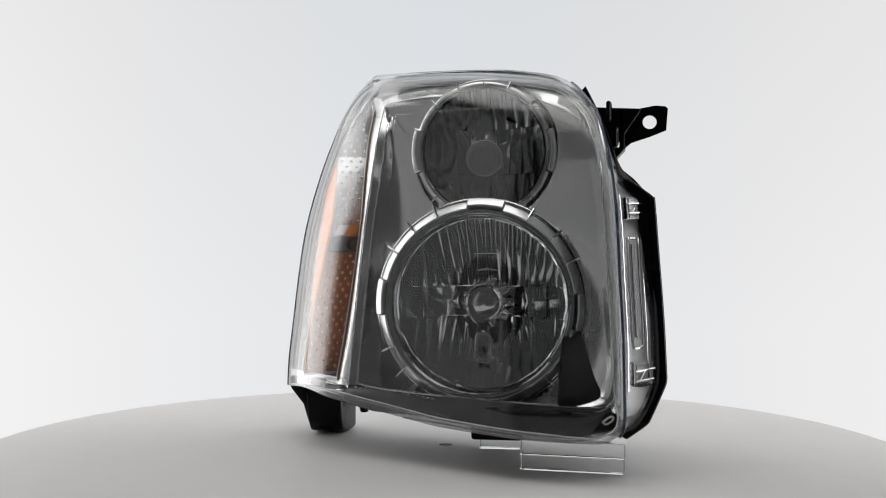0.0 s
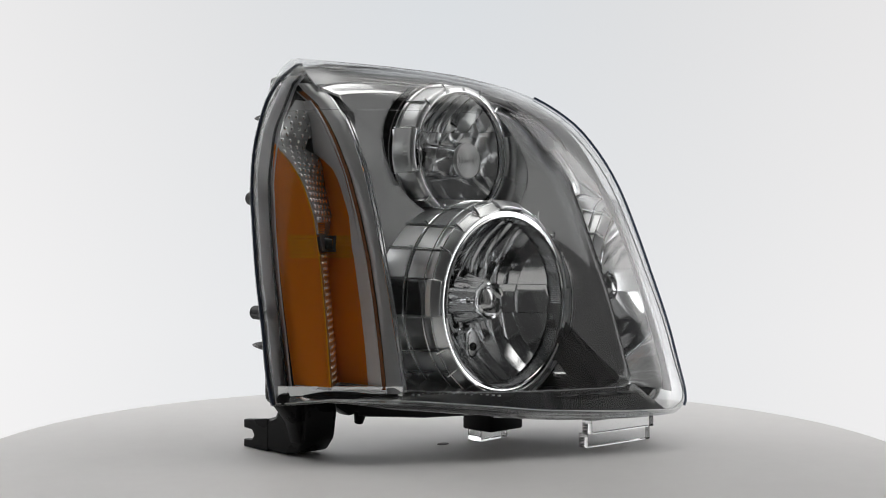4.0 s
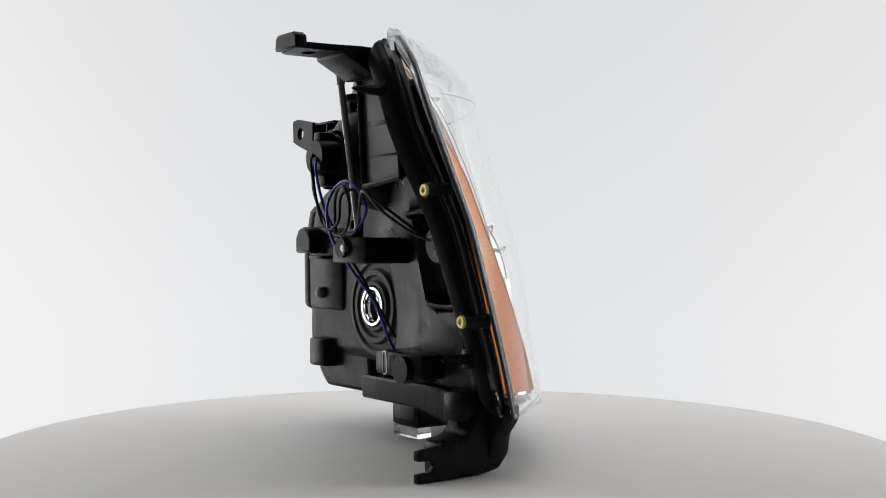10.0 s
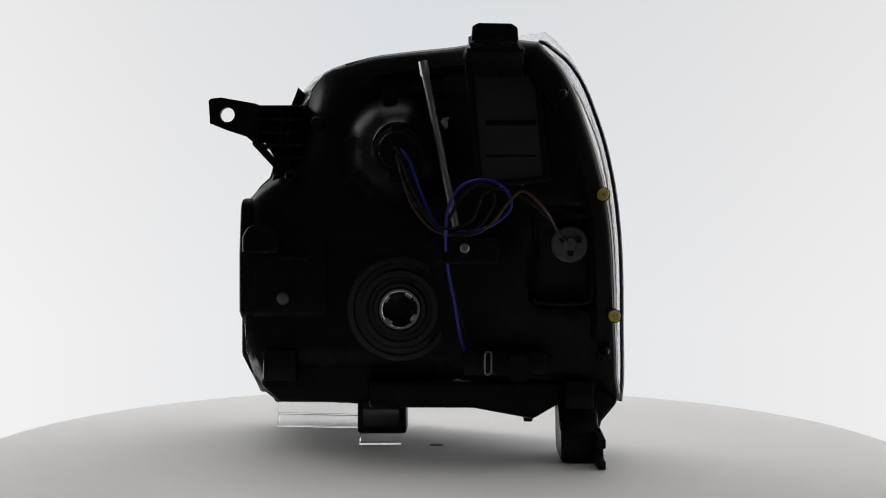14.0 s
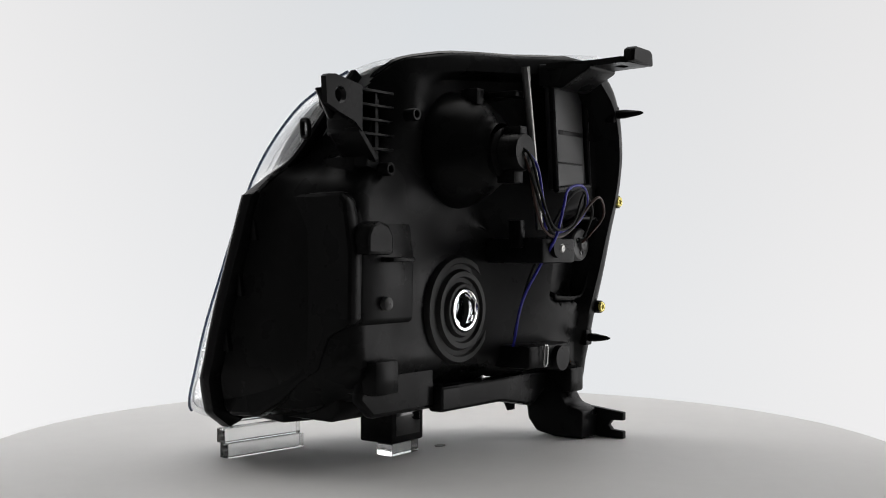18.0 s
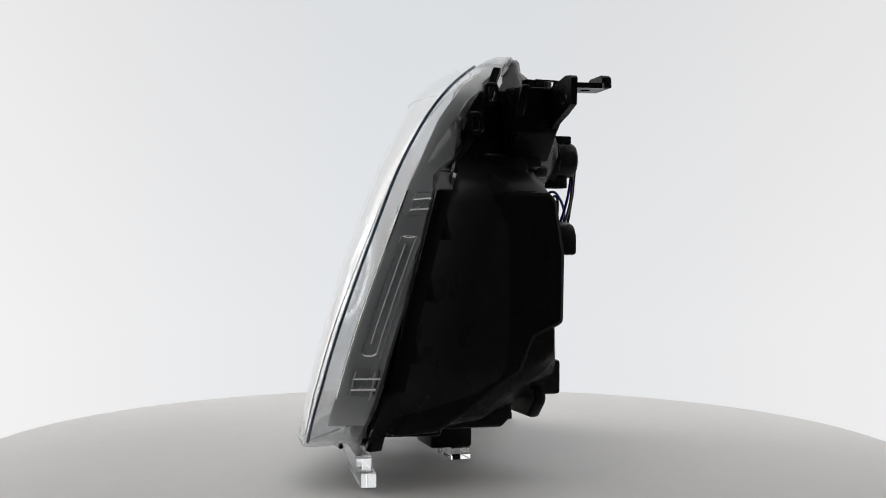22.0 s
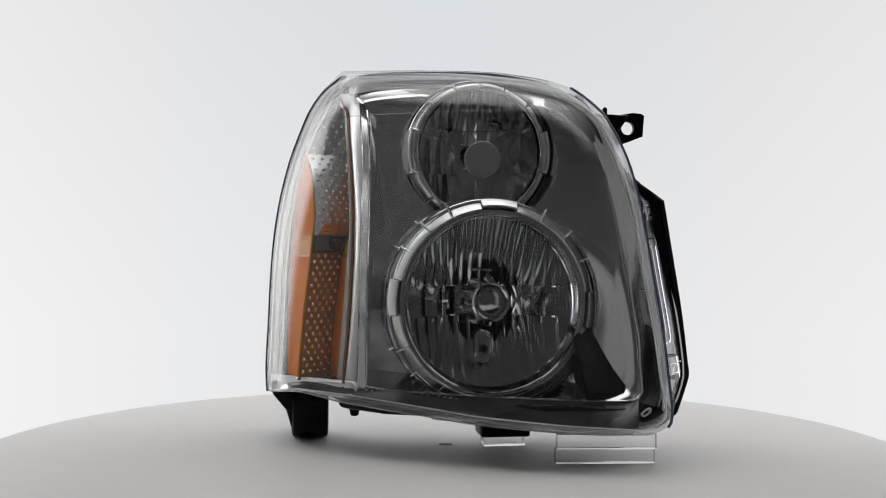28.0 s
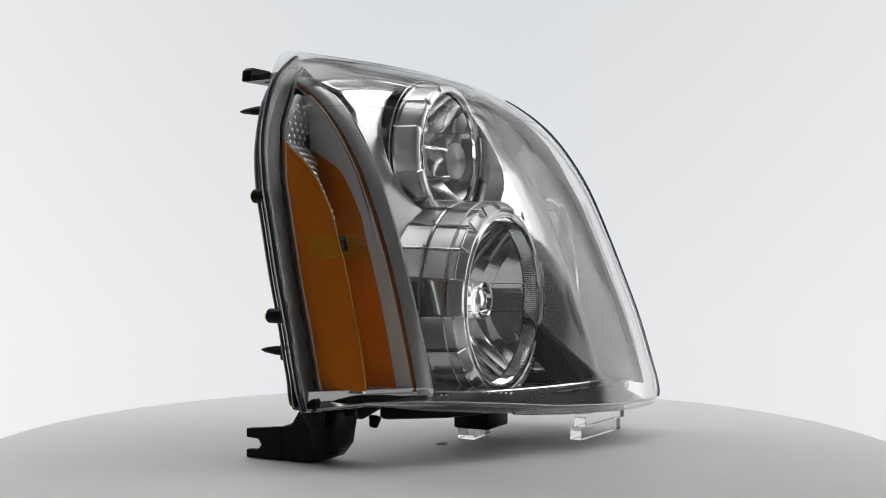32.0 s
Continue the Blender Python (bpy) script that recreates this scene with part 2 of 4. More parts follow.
def cone_sector(profile, centre, a0, a1, segments=6, r=0.0):
    """A solid piece of a ring with the given section of (radius, y) points between two angles."""
    rings = []
    for i in range(segments + 1):
        a = radians(a0 + (a1 - a0) * i / segments)
        rings.append([(centre[0] + q * math.cos(a), y, centre[1] + q * math.sin(a)) for q, y in profile])
    bm = loft(rings, closed=True, cap_start=True, cap_end=True)
    bmesh.ops.recalc_face_normals(bm, faces=bm.faces)
    return bevel(bm, r, 1) if r else bm


def smooth_path(points, steps=8):
    """A smooth line through points."""
    pts = [Vector(p) for p in points]
    pts = [2 * pts[0] - pts[1]] + pts + [2 * pts[-1] - pts[-2]]
    out = []
    for i in range(1, len(pts) - 2):
        a, b, c, d = pts[i - 1:i + 3]
        for k in range(steps):
            t = k / steps
            out.append(0.5 * (2 * b + (c - a) * t + (2 * a - 5 * b + 4 * c - d) * t * t + (3 * b - a - 3 * c + d) * t ** 3))
    out.append(pts[-2])
    return out


def tube(path, r, sides=8, radii=None):
    """A round tube along a path; radii thickens or thins it along the way."""
    rings, up = [], Vector((0.3, 0.2, 0.93))
    for i, p in enumerate(path):
        d = (path[min(i + 1, len(path) - 1)] - path[max(i - 1, 0)]).normalized()
        u = d.cross(up).normalized()
        up = u.cross(d).normalized()
        q = radii[i] if radii else r
        rings.append([p + q * (u * math.cos(k * math.tau / sides) + up * math.sin(k * math.tau / sides)) for k in range(sides)])
    return loft(rings, cap_start=True, cap_end=True)


def rod(a, b, r, sides=16, r_end=None):
    a, b = Vector(a), Vector(b)
    return tube([a, (a + b) / 2, b], r, sides, [r, (r + (r_end or r)) / 2, r_end or r])


def lerp(table, z):
    """Linear between the rows of a table whose first column is z, rising."""
    if z <= table[0][0]:
        return table[0][1:]
    for lo, hi in zip(table, table[1:]):
        if z <= hi[0]:
            k = (z - lo[0]) / (hi[0] - lo[0])
            return tuple(a + (b - a) * k for a, b in zip(lo[1:], hi[1:]))
    return table[-1][1:]


def ease(lo, hi, v):
    k = min(max((v - lo) / (hi - lo), 0), 1)
    return k * k * (3 - 2 * k)


def thing(name, label, category):
    ob = new(name)
    ob.empty_display_size = 0.05
    return tagged(ob, label, category)


# ---- the booth ----
def arc_wall(name, a0, a1, radius, z0, z1, mat):
    n = 48
    inner, outer = [], []
    for i in range(n + 1):
        a = radians(a0 + (a1 - a0) * i / n)
        inner.append((radius * math.sin(a), radius * math.cos(a)))
        outer.append(((radius + 0.03) * math.sin(a), (radius + 0.03) * math.cos(a)))
    rings = [[(x, y, z0) for x, y in inner], [(x, y, z1) for x, y in inner], [(x, y, z1) for x, y in outer], [(x, y, z0) for x, y in outer], [(x, y, z0) for x, y in inner]]
    return tagged(part(name, loft(rings, closed=False), mat, None), kind="structure")


WALL_R, WALL_TOP, FLOOR_Z = 1.7, 2.3, -0.75
# the wall itself emits; its glow stands in for the booth's lamps
tagged(arc_wall("backdrop", -124, 106, WALL_R, FLOOR_Z, WALL_TOP, GLOW_WALL), "curved white wall that glows to light the scene", "backdrop")
tagged(arc_wall("wall_right", 106, 138, WALL_R, FLOOR_Z, WALL_TOP, GREY_WALL), "matt grey wall beside the camera", "wall")
tagged(arc_wall("wall_left", 229, 236, WALL_R, FLOOR_Z, WALL_TOP, GREY_WALL), "matt grey wall beside the camera", "wall")
tagged(arc_wall("wall_front", 138, 229, WALL_R, FLOOR_Z, WALL_TOP, FRONT_WALL), "dark grey wall on the camera's side", "wall")
for nm, zz, lab, dz, mt in (("floor", FLOOR_Z, "dark grey booth floor", -0.02, DARK_WALL), ("ceiling", WALL_TOP, "dark grey booth ceiling", 0.02, DARK_WALL)):
    ring = [(1.76 * math.cos(i * math.tau / 64), 1.76 * math.sin(i * math.tau / 64)) for i in range(64)]
    tagged(part(nm, prism(ring, "z", min(zz, zz + dz), max(zz, zz + dz), 0), mt, None), lab, nm, kind="structure")


tagged(part("ceiling_panel", block((-1.2, -0.62, WALL_TOP - 0.035), (1.2, 1.22, WALL_TOP - 0.004), 0.004), OVERHEAD, None), "white diffuser panel of the booth's overhead light", "ceiling light", kind="structure")


def build_turntable():
    table = thing("turntable", "round matt white turntable with a rounded edge", "turntable")
    prof = [(0.0, 0.0), (0.30, 0.0), (0.437, 0.0), (0.4405, -0.001), (0.442, -0.004), (0.442, -0.018), (0.439, -0.021), (0.0, -0.021)]
    rings = [[(max(r, 1e-5) * math.cos(i * math.tau / 160), max(r, 1e-5) * math.sin(i * math.tau / 160), z) for i in range(160)] for r, z in prof]
    part("disc", loft(rings), TABLE, table)
    pedestal = [(0.12, -0.021), (0.12, -0.10), (0.20, -0.14), (0.20, FLOOR_Z)]
    rings = [[(r * math.cos(i * math.tau / 48), r * math.sin(i * math.tau / 48), z) for i in range(48)] for r, z in pedestal]
    part("pedestal", loft(rings), DARK_WALL, table, "dark pedestal below the disc")
    spot = [(0.0045 + 0.0062 * math.cos(i * math.tau / 20) * (1 + 0.12 * math.sin(3 * i)), 0.0019 + 0.0045 * math.sin(i * math.tau / 20)) for i in range(20)]
    part("centre_mark", prism(spot, "z", 0.0001, 0.0007, 0), SPECK, table, "small worn grey mark at the middle")
    return table


turntable = build_turntable()
headlight = thing("headlight", "car headlight with clear lens, chrome bowls, amber marker, black housing", "headlight")

# ---- the lens ----
LEFT = [(0.048, -0.166, 0.042), (0.070, -0.167, 0.048), (0.116, -0.165, 0.059), (0.162, -0.163, 0.071), (0.208, -0.159, 0.0825),
        (0.253, -0.151, 0.0965), (0.300, -0.137, 0.107), (0.350, -0.112, 0.1095), (0.371, -0.088, 0.106)]
RIGHT = [(0.034, 0.155, -0.160), (0.040, 0.168, -0.161), (0.052, 0.173, -0.1595), (0.077, 0.1725, -0.1525), (0.120, 0.171, -0.1395), (0.163, 0.168, -0.1235),
         (0.207, 0.1655, -0.106), (0.253, 0.1610, -0.086), (0.280, 0.1560, -0.0705), (0.300, 0.1500, -0.0567), (0.314, 0.1450, -0.0445), (0.325, 0.1375, -0.0330), (0.335, 0.1300, -0.0200),
         (0.345, 0.119, -0.0045), (0.352, 0.104, 0.0085), (0.3585, 0.078, 0.0255), (0.3636, 0.040, 0.0415), (0.3655, -0.003, 0.055),
         (0.368, -0.040, 0.076), (0.371, -0.086, 0.1045)]
BULGE = [(0.034, 0.036), (0.06, 0.040), (0.12, 0.043), (0.16, 0.046), (0.24, 0.048), (0.30, 0.049), (0.325, 0.053), (0.34, 0.050), (0.355, 0.041), (0.365, 0.022), (0.371, 0.002)]


def curve(table, z):
    """Smooth between the rows of a table whose first column is z, rising."""
    z = min(max(z, table[0][0]), table[-1][0])
    i = next(k for k in range(len(table) - 1) if z <= table[k + 1][0])
    a, b = table[i], table[i + 1]
    h = b[0] - a[0]
    t = (z - a[0]) / h
    out = []
    for c in range(1, len(a)):
        d = (b[c] - a[c]) / h
        left = (d + (a[c] - table[i - 1][c]) / (a[0] - table[i - 1][0])) / 2 if i > 0 else d
        right = (d + (table[i + 2][c] - b[c]) / (table[i + 2][0] - b[0])) / 2 if i + 2 < len(table) else d
        left, right = (max(min(m, 3 * abs(d)), -3 * abs(d)) for m in (left, right))
        out.append((2 * t ** 3 - 3 * t * t + 1) * a[c] + (t ** 3 - 2 * t * t + t) * h * left + (3 * t * t - 2 * t ** 3) * b[c] + (t ** 3 - t * t) * h * right)
    return tuple(out)


def section(u, z, inset=0.0):
    """A point of the lens at the part u of the way from its left edge to its right edge, at height z."""
    l, r = Vector(curve(LEFT, z)), Vector(curve(RIGHT, z))
    c = r - l
    n = Vector((c.y, -c.x)).normalized()
    v = abs(2 * u - 1)
    k = 1.1 * ((1 - v ** 3.3) ** 1.05 if u < 0.5 else (1 - v ** 2.6) ** 0.833)
    p = l + c * u + n * (curve(BULGE, z)[0] * k - inset)
    return Vector((p.x, p.y, z))


def bottom_z(u):
    return lerp([(0, 0.049), (0.12, 0.054), (0.3, 0.050), (0.6, 0.0385), (0.85, 0.0345), (1, 0.034)], u)[0]


ZS = [0.0, 0.01, 0.02, 0.032, 0.045, 0.06, 0.08, 0.105, 0.13, 0.165, 0.2, 0.24, 0.28, 0.32, 0.36, 0.40, 0.44, 0.48, 0.52, 0.56, 0.60, 0.64, 0.68, 0.715, 0.75, 0.78, 0.81, 0.8325, 0.855, 0.8725, 0.89, 0.9025, 0.915, 0.9275, 0.94, 0.9475, 0.955, 0.9625, 0.97, 0.975, 0.98, 0.985, 0.99, 0.995, 1.0]
US = [0.5 - 0.5 * math.cos(math.pi * i / 40) for i in range(41)]


def lens_point(u, v, inset=0.0):
    b = bottom_z(u)
    return section(u, b + v * (0.371 - b), inset)


lens = part("lens", shell(loft([[lens_point(u, v) for u in US] for v in ZS], closed=False), 0.003), LENS, headlight, "clear curved polycarbonate outer lens", angle=60)
PERIM = ([lens_point(0, v) for v in ZS[::-1]] + [lens_point(u, 0) for u in US[1:]] + [lens_point(1, v) for v in ZS[1:-1]])


def back_of(p, k=1.0):
    """The way from the lens's fold back to the housing's flange."""
    right = ease(0.05, 0.17, p.x)
    low = ease(0.06, 0.036, p.z) * ease(-0.16, -0.05, p.x)
    dy = 0.013 + (0.033 - 0.014 * ease(0.25, 0.31, p.z)) * right + 0.037 * low * (1 - right)
    dx = 0.026 * right * ease(0.264, 0.238, p.z) * (0.4 + 0.6 * ease(0.04, 0.085, p.z))
    return p + Vector((dx * max(k, 0) ** 2.5, (dy - 0.004 * ease(0.264, 0.238, p.z) * right) * k, 0.004 * low * k))


def out_of(p, d):
    """Moves a point of the rim away from the middle of the lamp, in the plane across the view of its front."""
    v = Vector((p.x - 0.01, 0, p.z - 0.20)).normalized()
    return p + v * d


def corner(p):
    """How near a point of the rim is to the upper inner corner, where the clear band widens."""
    return ease(0.20, 0.31, p.z) * ease(-0.055, -0.095, p.x)


rim_rings = [[out_of(back_of(p, k * (1 - 0.65 * ease(-0.09, -0.13, p.x))), d * (1 - 0.5 * ease(-0.10, -0.15, p.x)) * (1 - 0.35 * ease(0.10, 0.16, p.x)) * (1 - 0.5 * ease(0.07, 0.05, p.z)) if d < -0.005 else d * (1 - 0.9 * ease(-0.09, -0.13, p.x)) if d > 0.002 else d) for p in PERIM] for k, d in ((0.015, -0.0115), (-0.015, -0.0105), (-0.02, -0.002), (0.0, 0.0025), (0.15, 0.004), (0.6, 0.004), (1.0, 0.005), (1.0, 0.001), (0.6, 0.000), (0.15, -0.001), (0.06, -0.004), (0.015, -0.0115))]
part("lens_skirt", loft(rim_rings), RIM, headlight, "clear moulded rim round the lens", angle=50)
# pale tube put in for the thin highlight along the rim's mould edge
line = [out_of(back_of(p, -0.012), -0.0112 * (1 - 0.5 * ease(-0.10, -0.15, p.x)) * (1 - 0.35 * ease(0.10, 0.16, p.x)) * (1 - 0.5 * ease(0.07, 0.05, p.z))) for p in PERIM]
part("rim_line", tube(line + [line[0]], 0.0006, 6), LINER, headlight, "pale line for the highlight on the lens rim's mould edge")
liner = [[out_of(back_of(lens_point(1, v), k), -0.0006) for v in ZS[4:-10]] for k in (0.34, 0.55, 0.78, 1.0)]
part("skirt_liner", shell(loft(liner, closed=False), 0.0012), LINER, headlight, "grey inner side seen through the rim")
dark = [[out_of(back_of(lens_point(0, v), k), -0.0072 - 0.0045 * corner(lens_point(0, v))) for v in ZS[1:-3]] for k in (0.30, 0.6, 1.0)]
part("seal_liner", shell(loft(dark, closed=False), 0.0010), GLOSS_BLACK, headlight, "black sealing strip seen through the rim")
# both edge tubes carry the lens's blue and dark internal reflection as colour
edge = [out_of(lens_point(1, v), 0.0035) for v in ZS[2:-12]]
part("lens_edge", tube(edge, 0.0013, 6), BLUE_EDGE, lens, "lens edge with its blue internal reflection put into the colour")
edge = [out_of(lens_point(0, v), -0.0004) + Vector((0, 0.002, 0)) for v in ZS[:-2]] + [out_of(lens_point(u, 1), -0.0030) + Vector((0, 0.003, 0)) for u in US[1:9]]
part("lens_edge", tube(edge, 0.0019, 8), DARK_EDGE, lens, "lens edge with its dark internal reflection put into the colour")
part("mould_line", tube([section(0.04 + 0.94 * i / 40, 0.318) + Vector((0, -0.0003, 0)) for i in range(41)], 0.0004, 5), RIM, lens, "fine mould line across the lens")

# ---- the housing ----
flange = [out_of(back_of(p), -0.006 + (0.010 - 0.008 * ease(0.26, 0.32, p.z)) * ease(-0.12, 0.02, p.x) + 0.006 * ease(0.335, 0.352, p.z) * ease(0.135, 0.10, p.x) * ease(-0.10, -0.06, p.x) - 0.0045 * ease(-0.09, -0.13, p.x) * ease(0.05, 0.07, p.z) - 0.0040 * corner(p)) for p in PERIM]


def back_y(x, z):
    """How far back the housing's rear wall lies."""
    y = 0.046 + 0.055 * ease(0.05, -0.12, x) * (0.35 + 0.9 * ease(0.05, 0.34, z))
    y -= 0.020 * ease(0.10, 0.16, x) * ease(0.22, 0.30, z)
    y -= 0.040 * ease(0.09, 0.045, z) * ease(-0.10, 0.02, x)
    y -= 0.016 * ease(0.031, 0.024, abs(x + 0.111)) * ease(0.044, 0.036, abs(z - 0.180))
    return y


def shrink(p, s, y):
    """A point of the flange drawn in towards the housing's middle; the upper outer shoulder draws in further."""
    x, z = p.x * s, 0.205 + (p.z - 0.205) * s
    pull = ease(1.0, 0.93, s) * ease(0.24, 0.31, p.z) * ease(0.06, 0.15, p.x)
    x -= 0.006 * pull
    if s < 0.95 and z < 0.25:
        x = min(x, 0.1835)
    return Vector((x, y, z - 0.003 * pull))


rings = [flange, [p + Vector((0, 0.006, 0)) for p in flange]]
rings.append([shrink(p, 0.985, p.y + 0.009) for p in flange])
for s, k in ((0.965, 0.35), (0.94, 0.8), (0.90, 0.97)):
    rings.append([shrink(p, s, (p.y + 0.009) * (1 - k) + max(back_y(p.x * s, p.z), p.y + 0.012) * k) for p in flange])
for s in [0.86 - 0.045 * i for i in range(19)] + [0.001]:
    rings.append([shrink(p, s, back_y(p.x * s, 0.205 + (p.z - 0.205) * s)) for p in flange])
shellbm = loft(rings)
bmesh.ops.delete(shellbm, geom=[f for f in shellbm.faces if f.calc_center_median().y > 0.02 and (
    math.hypot(f.calc_center_median().x - 0.038, f.calc_center_median().z - 0.1335) < 0.028
    or math.hypot(f.calc_center_median().x - 0.039, f.calc_center_median().z - 0.28) < 0.046)], context="FACES")
housing = part("housing", shellbm, BLACK, headlight, "black moulded plastic rear housing", angle=50)
bead = flange + [flange[0]]
part("seal_bead", tube(bead, 0.0028, 6), GLOSS_BLACK, housing, "glossy black sealing bead")

side = [(-0.050, 0.236), (0.036, 0.236), (0.043, 0.229), (0.050, 0.185), (0.049, 0.128), (0.0235, 0.116),
        (0.012, 0.088), (-0.010, 0.075), (-0.032, 0.058), (-0.060, 0.043), (-0.096, 0.041), (-0.104, 0.050), (-0.088, 0.120), (-0.075, 0.180), (-0.060, 0.225)]
side_box = part("side_box", prism(side, "x", 0.1715, 0.1865, 0.004), BLACK, headlight, "deep black box on the side of the housing")
part("box_shoulder", prism([(0.145, 0.2345), (0.178, 0.2345), (0.160, 0.252), (0.157, 0.268), (0.145, 0.272)], "y", -0.012, 0.028, 0.003), BLACK, side_box)
part("box_upper", prism([(0.1405, 0.255), (0.158, 0.258), (0.1535, 0.290), (0.1450, 0.312), (0.1405, 0.318)], "y", 0.008, 0.040, 0.002), BLACK, side_box)
part("box_back", prism([(0.030, 0.230), (0.043, 0.229), (0.050, 0.185), (0.049, 0.128), (0.030, 0.114)], "x", 0.105, 0.174, 0.003), BLACK, side_box)
part("box_foot", prism([(-0.098, 0.042), (0.004, 0.041), (0.0130, 0.050), (0.0145, 0.096), (0.0215, 0.117), (-0.040, 0.117), (-0.098, 0.060)], "x", 0.118, 0.161, 0.003), BLACK, side_box)
GUARD = smooth_path([(0.135, 0.006, 0.341), (0.152, -0.012, 0.305), (0.165, -0.034, 0.268), (0.1715, -0.0500, 0.254), (0.1745, -0.0540, 0.2505), (0.1780, -0.0555, 0.2475), (0.1905, -0.0585, 0.2375), (0.1940, -0.0600, 0.2340), (0.1952, -0.0615, 0.2300),
                     (0.1985, -0.0740, 0.185), (0.2020, -0.0875, 0.137), (0.2045, -0.0985, 0.0900), (0.2047, -0.1015, 0.0800), (0.2025, -0.1045, 0.0730), (0.1925, -0.1110, 0.0510), (0.1880, -0.1125, 0.0440), (0.1720, -0.1110, 0.0320)], 4)


def rail_section(p, points):
    """A section of the side rail at a point of its line, slimmer towards its top end."""
    k = 0.55 + 0.45 * ease(0.27, 0.235, p.z)
    v = Vector((p.x - 0.02, 0, (p.z - 0.16) * 0.6 * (1 if p.z < 0.1 or p.z > 0.25 else 0.3))).normalized()
    return [p + v * (a * k) + Vector((0, b * k, 0)) for a, b in points]


rail = part("side_rail", loft([rail_section(p, ((-0.0105, 0.006), (-0.0100, -0.0025), (-0.0090, -0.0042), (-0.0015, -0.0046), (-0.0008, -0.0030), (0.0002, -0.0030), (0.0009, -0.0046), (0.0050, -0.0042),
                                                (0.0062, -0.002), (0.0062, 0.002), (0.0052, 0.008), (-0.004, 0.011), (-0.0105, 0.010))) for p in GUARD], cap_start=True, cap_end=True),
            RAIL_BLACK, headlight, "black grooved rail down the side", angle=50)
for z in (0.2120, 0.1640, 0.1160):
    p = min(GUARD, key=lambda q: abs(q.z - z) + (0 if q.z < 0.24 else 9))
    part("rail_tab", prism([(p.y + 0.004, z - 0.016), (p.y + 0.016, z - 0.016), (p.y + 0.010, z + 0.016), (p.y + 0.003, z + 0.016)], "x", p.x - 0.012, p.x - 0.0015, 0.0008), RAIL_BLACK, rail)
# ---- the silver bezel ----
LOW, HIGH = (0.0425, 0.138), (0.039, 0.284)
STRIP_R = [(0.0615, -0.0833, -0.0362), (0.10, -0.0819, -0.0264), (0.14, -0.0805, -0.0155), (0.18, -0.079, -0.0035), (0.22, -0.0773, 0.0097),
           (0.26, -0.0752, 0.0263), (0.29, -0.0745, 0.042), (0.31, -0.0744, 0.0542), (0.33, -0.0741, 0.0719), (0.345, -0.0748, 0.0890), (0.351, -0.0765, 0.1000)]
PANEL_R = [(0.0615, -0.0953, -0.0273), (0.10, -0.0907, -0.0162), (0.14, -0.0871, -0.0044), (0.18, -0.0844, 0.0084), (0.22, -0.0829, 0.023),
           (0.26, -0.0835, 0.0385), (0.29, -0.0845, 0.0547), (0.31, -0.0850, 0.0689), (0.33, -0.0850, 0.0870), (0.343, -0.0900, 0.1030), (0.351, -0.0930, 0.1080)]


def at(table, z, dx=0.0, dy=0.0):
    x, y = lerp(table, z)
    return Vector((x + dx, y + dy, z))


def bezel_edge():
    """The front edge of the bezel's dish, once round."""
    left = [at(STRIP_R, 0.0615 + 0.2735 * i / 60, 0.008, 0.004) for i in range(61)]
    rest = [(-0.078, 0.090, 0.347), (-0.04, 0.076, 0.3525), (0.0, 0.063, 0.3535), (0.05, 0.049, 0.351), (0.09, 0.033, 0.344), (0.122, 0.016, 0.332),
            (0.143, -0.003, 0.308), (0.152, -0.028, 0.268), (0.159, -0.045, 0.225), (0.164, -0.067, 0.165), (0.169, -0.085, 0.105), (0.169, -0.097, 0.070),
            (0.165, -0.102, 0.058), (0.152, -0.104, 0.0535), (0.10, -0.092, 0.0535), (0.03, -0.074, 0.0555), (-0.04, -0.052, 0.0585)]
    return left + smooth_path([left[-1]] + rest + [left[0]], 11)[1:-1]


EDGE = bezel_edge()


RIGHT_EDGE = [(0.053, 0.160, -0.103), (0.060, 0.167, -0.1015), (0.105, 0.169, -0.085), (0.165, 0.164, -0.067), (0.225, 0.159, -0.045),
              (0.270, 0.152, -0.027), (0.308, 0.143, -0.003), (0.332, 0.122, 0.016), (0.353, 0.0, 0.060)]


def dish_y(x, z):
    """The depth of the bezel's face: deep beside the marker, it rises evenly to the front edge on the other side."""
    base = lerp([(0.05, 0.030), (0.2, 0.036), (0.28, 0.055), (0.35, 0.072)], z)[0]
    ex, ey = lerp(RIGHT_EDGE, min(z, 0.300))
    ey += 0.40 * max(z - 0.300, 0)
    y = ey + (base - ey) * min(max(ex - x, 0) / (ex + 0.068), 1)
    near = math.hypot(x - LOW[0], z - LOW[1]) - 0.0985
    cone = -0.047 - max(near, 0) * 1.6
    blend = max(0.020 - abs(y - cone), 0)
    return max(y, cone) + blend * blend / 0.08


def dish(p, s):
    x, z = 0.035 + (p.x - 0.035) * s, 0.205 + (p.z - 0.205) * s
    k = min(max((1 - s) / 0.07, 0), 1)
    return Vector((x, p.y * (1 - k) + dish_y(x, z) * k, z))


bz = loft([[dish(p, s) for p in EDGE] for s in [1, 0.992, 0.98, 0.965, 0.95, 0.93] + [0.915 - 0.0125 * i for i in range(73)]])
OPENINGS = ((LOW, 0.0985), (HIGH, 0.0735))
gone = set()
for (cx, cz), r in OPENINGS:
    for v in bz.verts:
        d = math.hypot(v.co.x - cx, v.co.z - cz)
        if r - 0.0035 < d < r + 0.0010:
            v.co.x, v.co.z = cx + (v.co.x - cx) * r / d, cz + (v.co.z - cz) * r / d
        elif d <= r - 0.0035:
            gone.add(v)
bmesh.ops.delete(bz, geom=list(gone), context="VERTS")
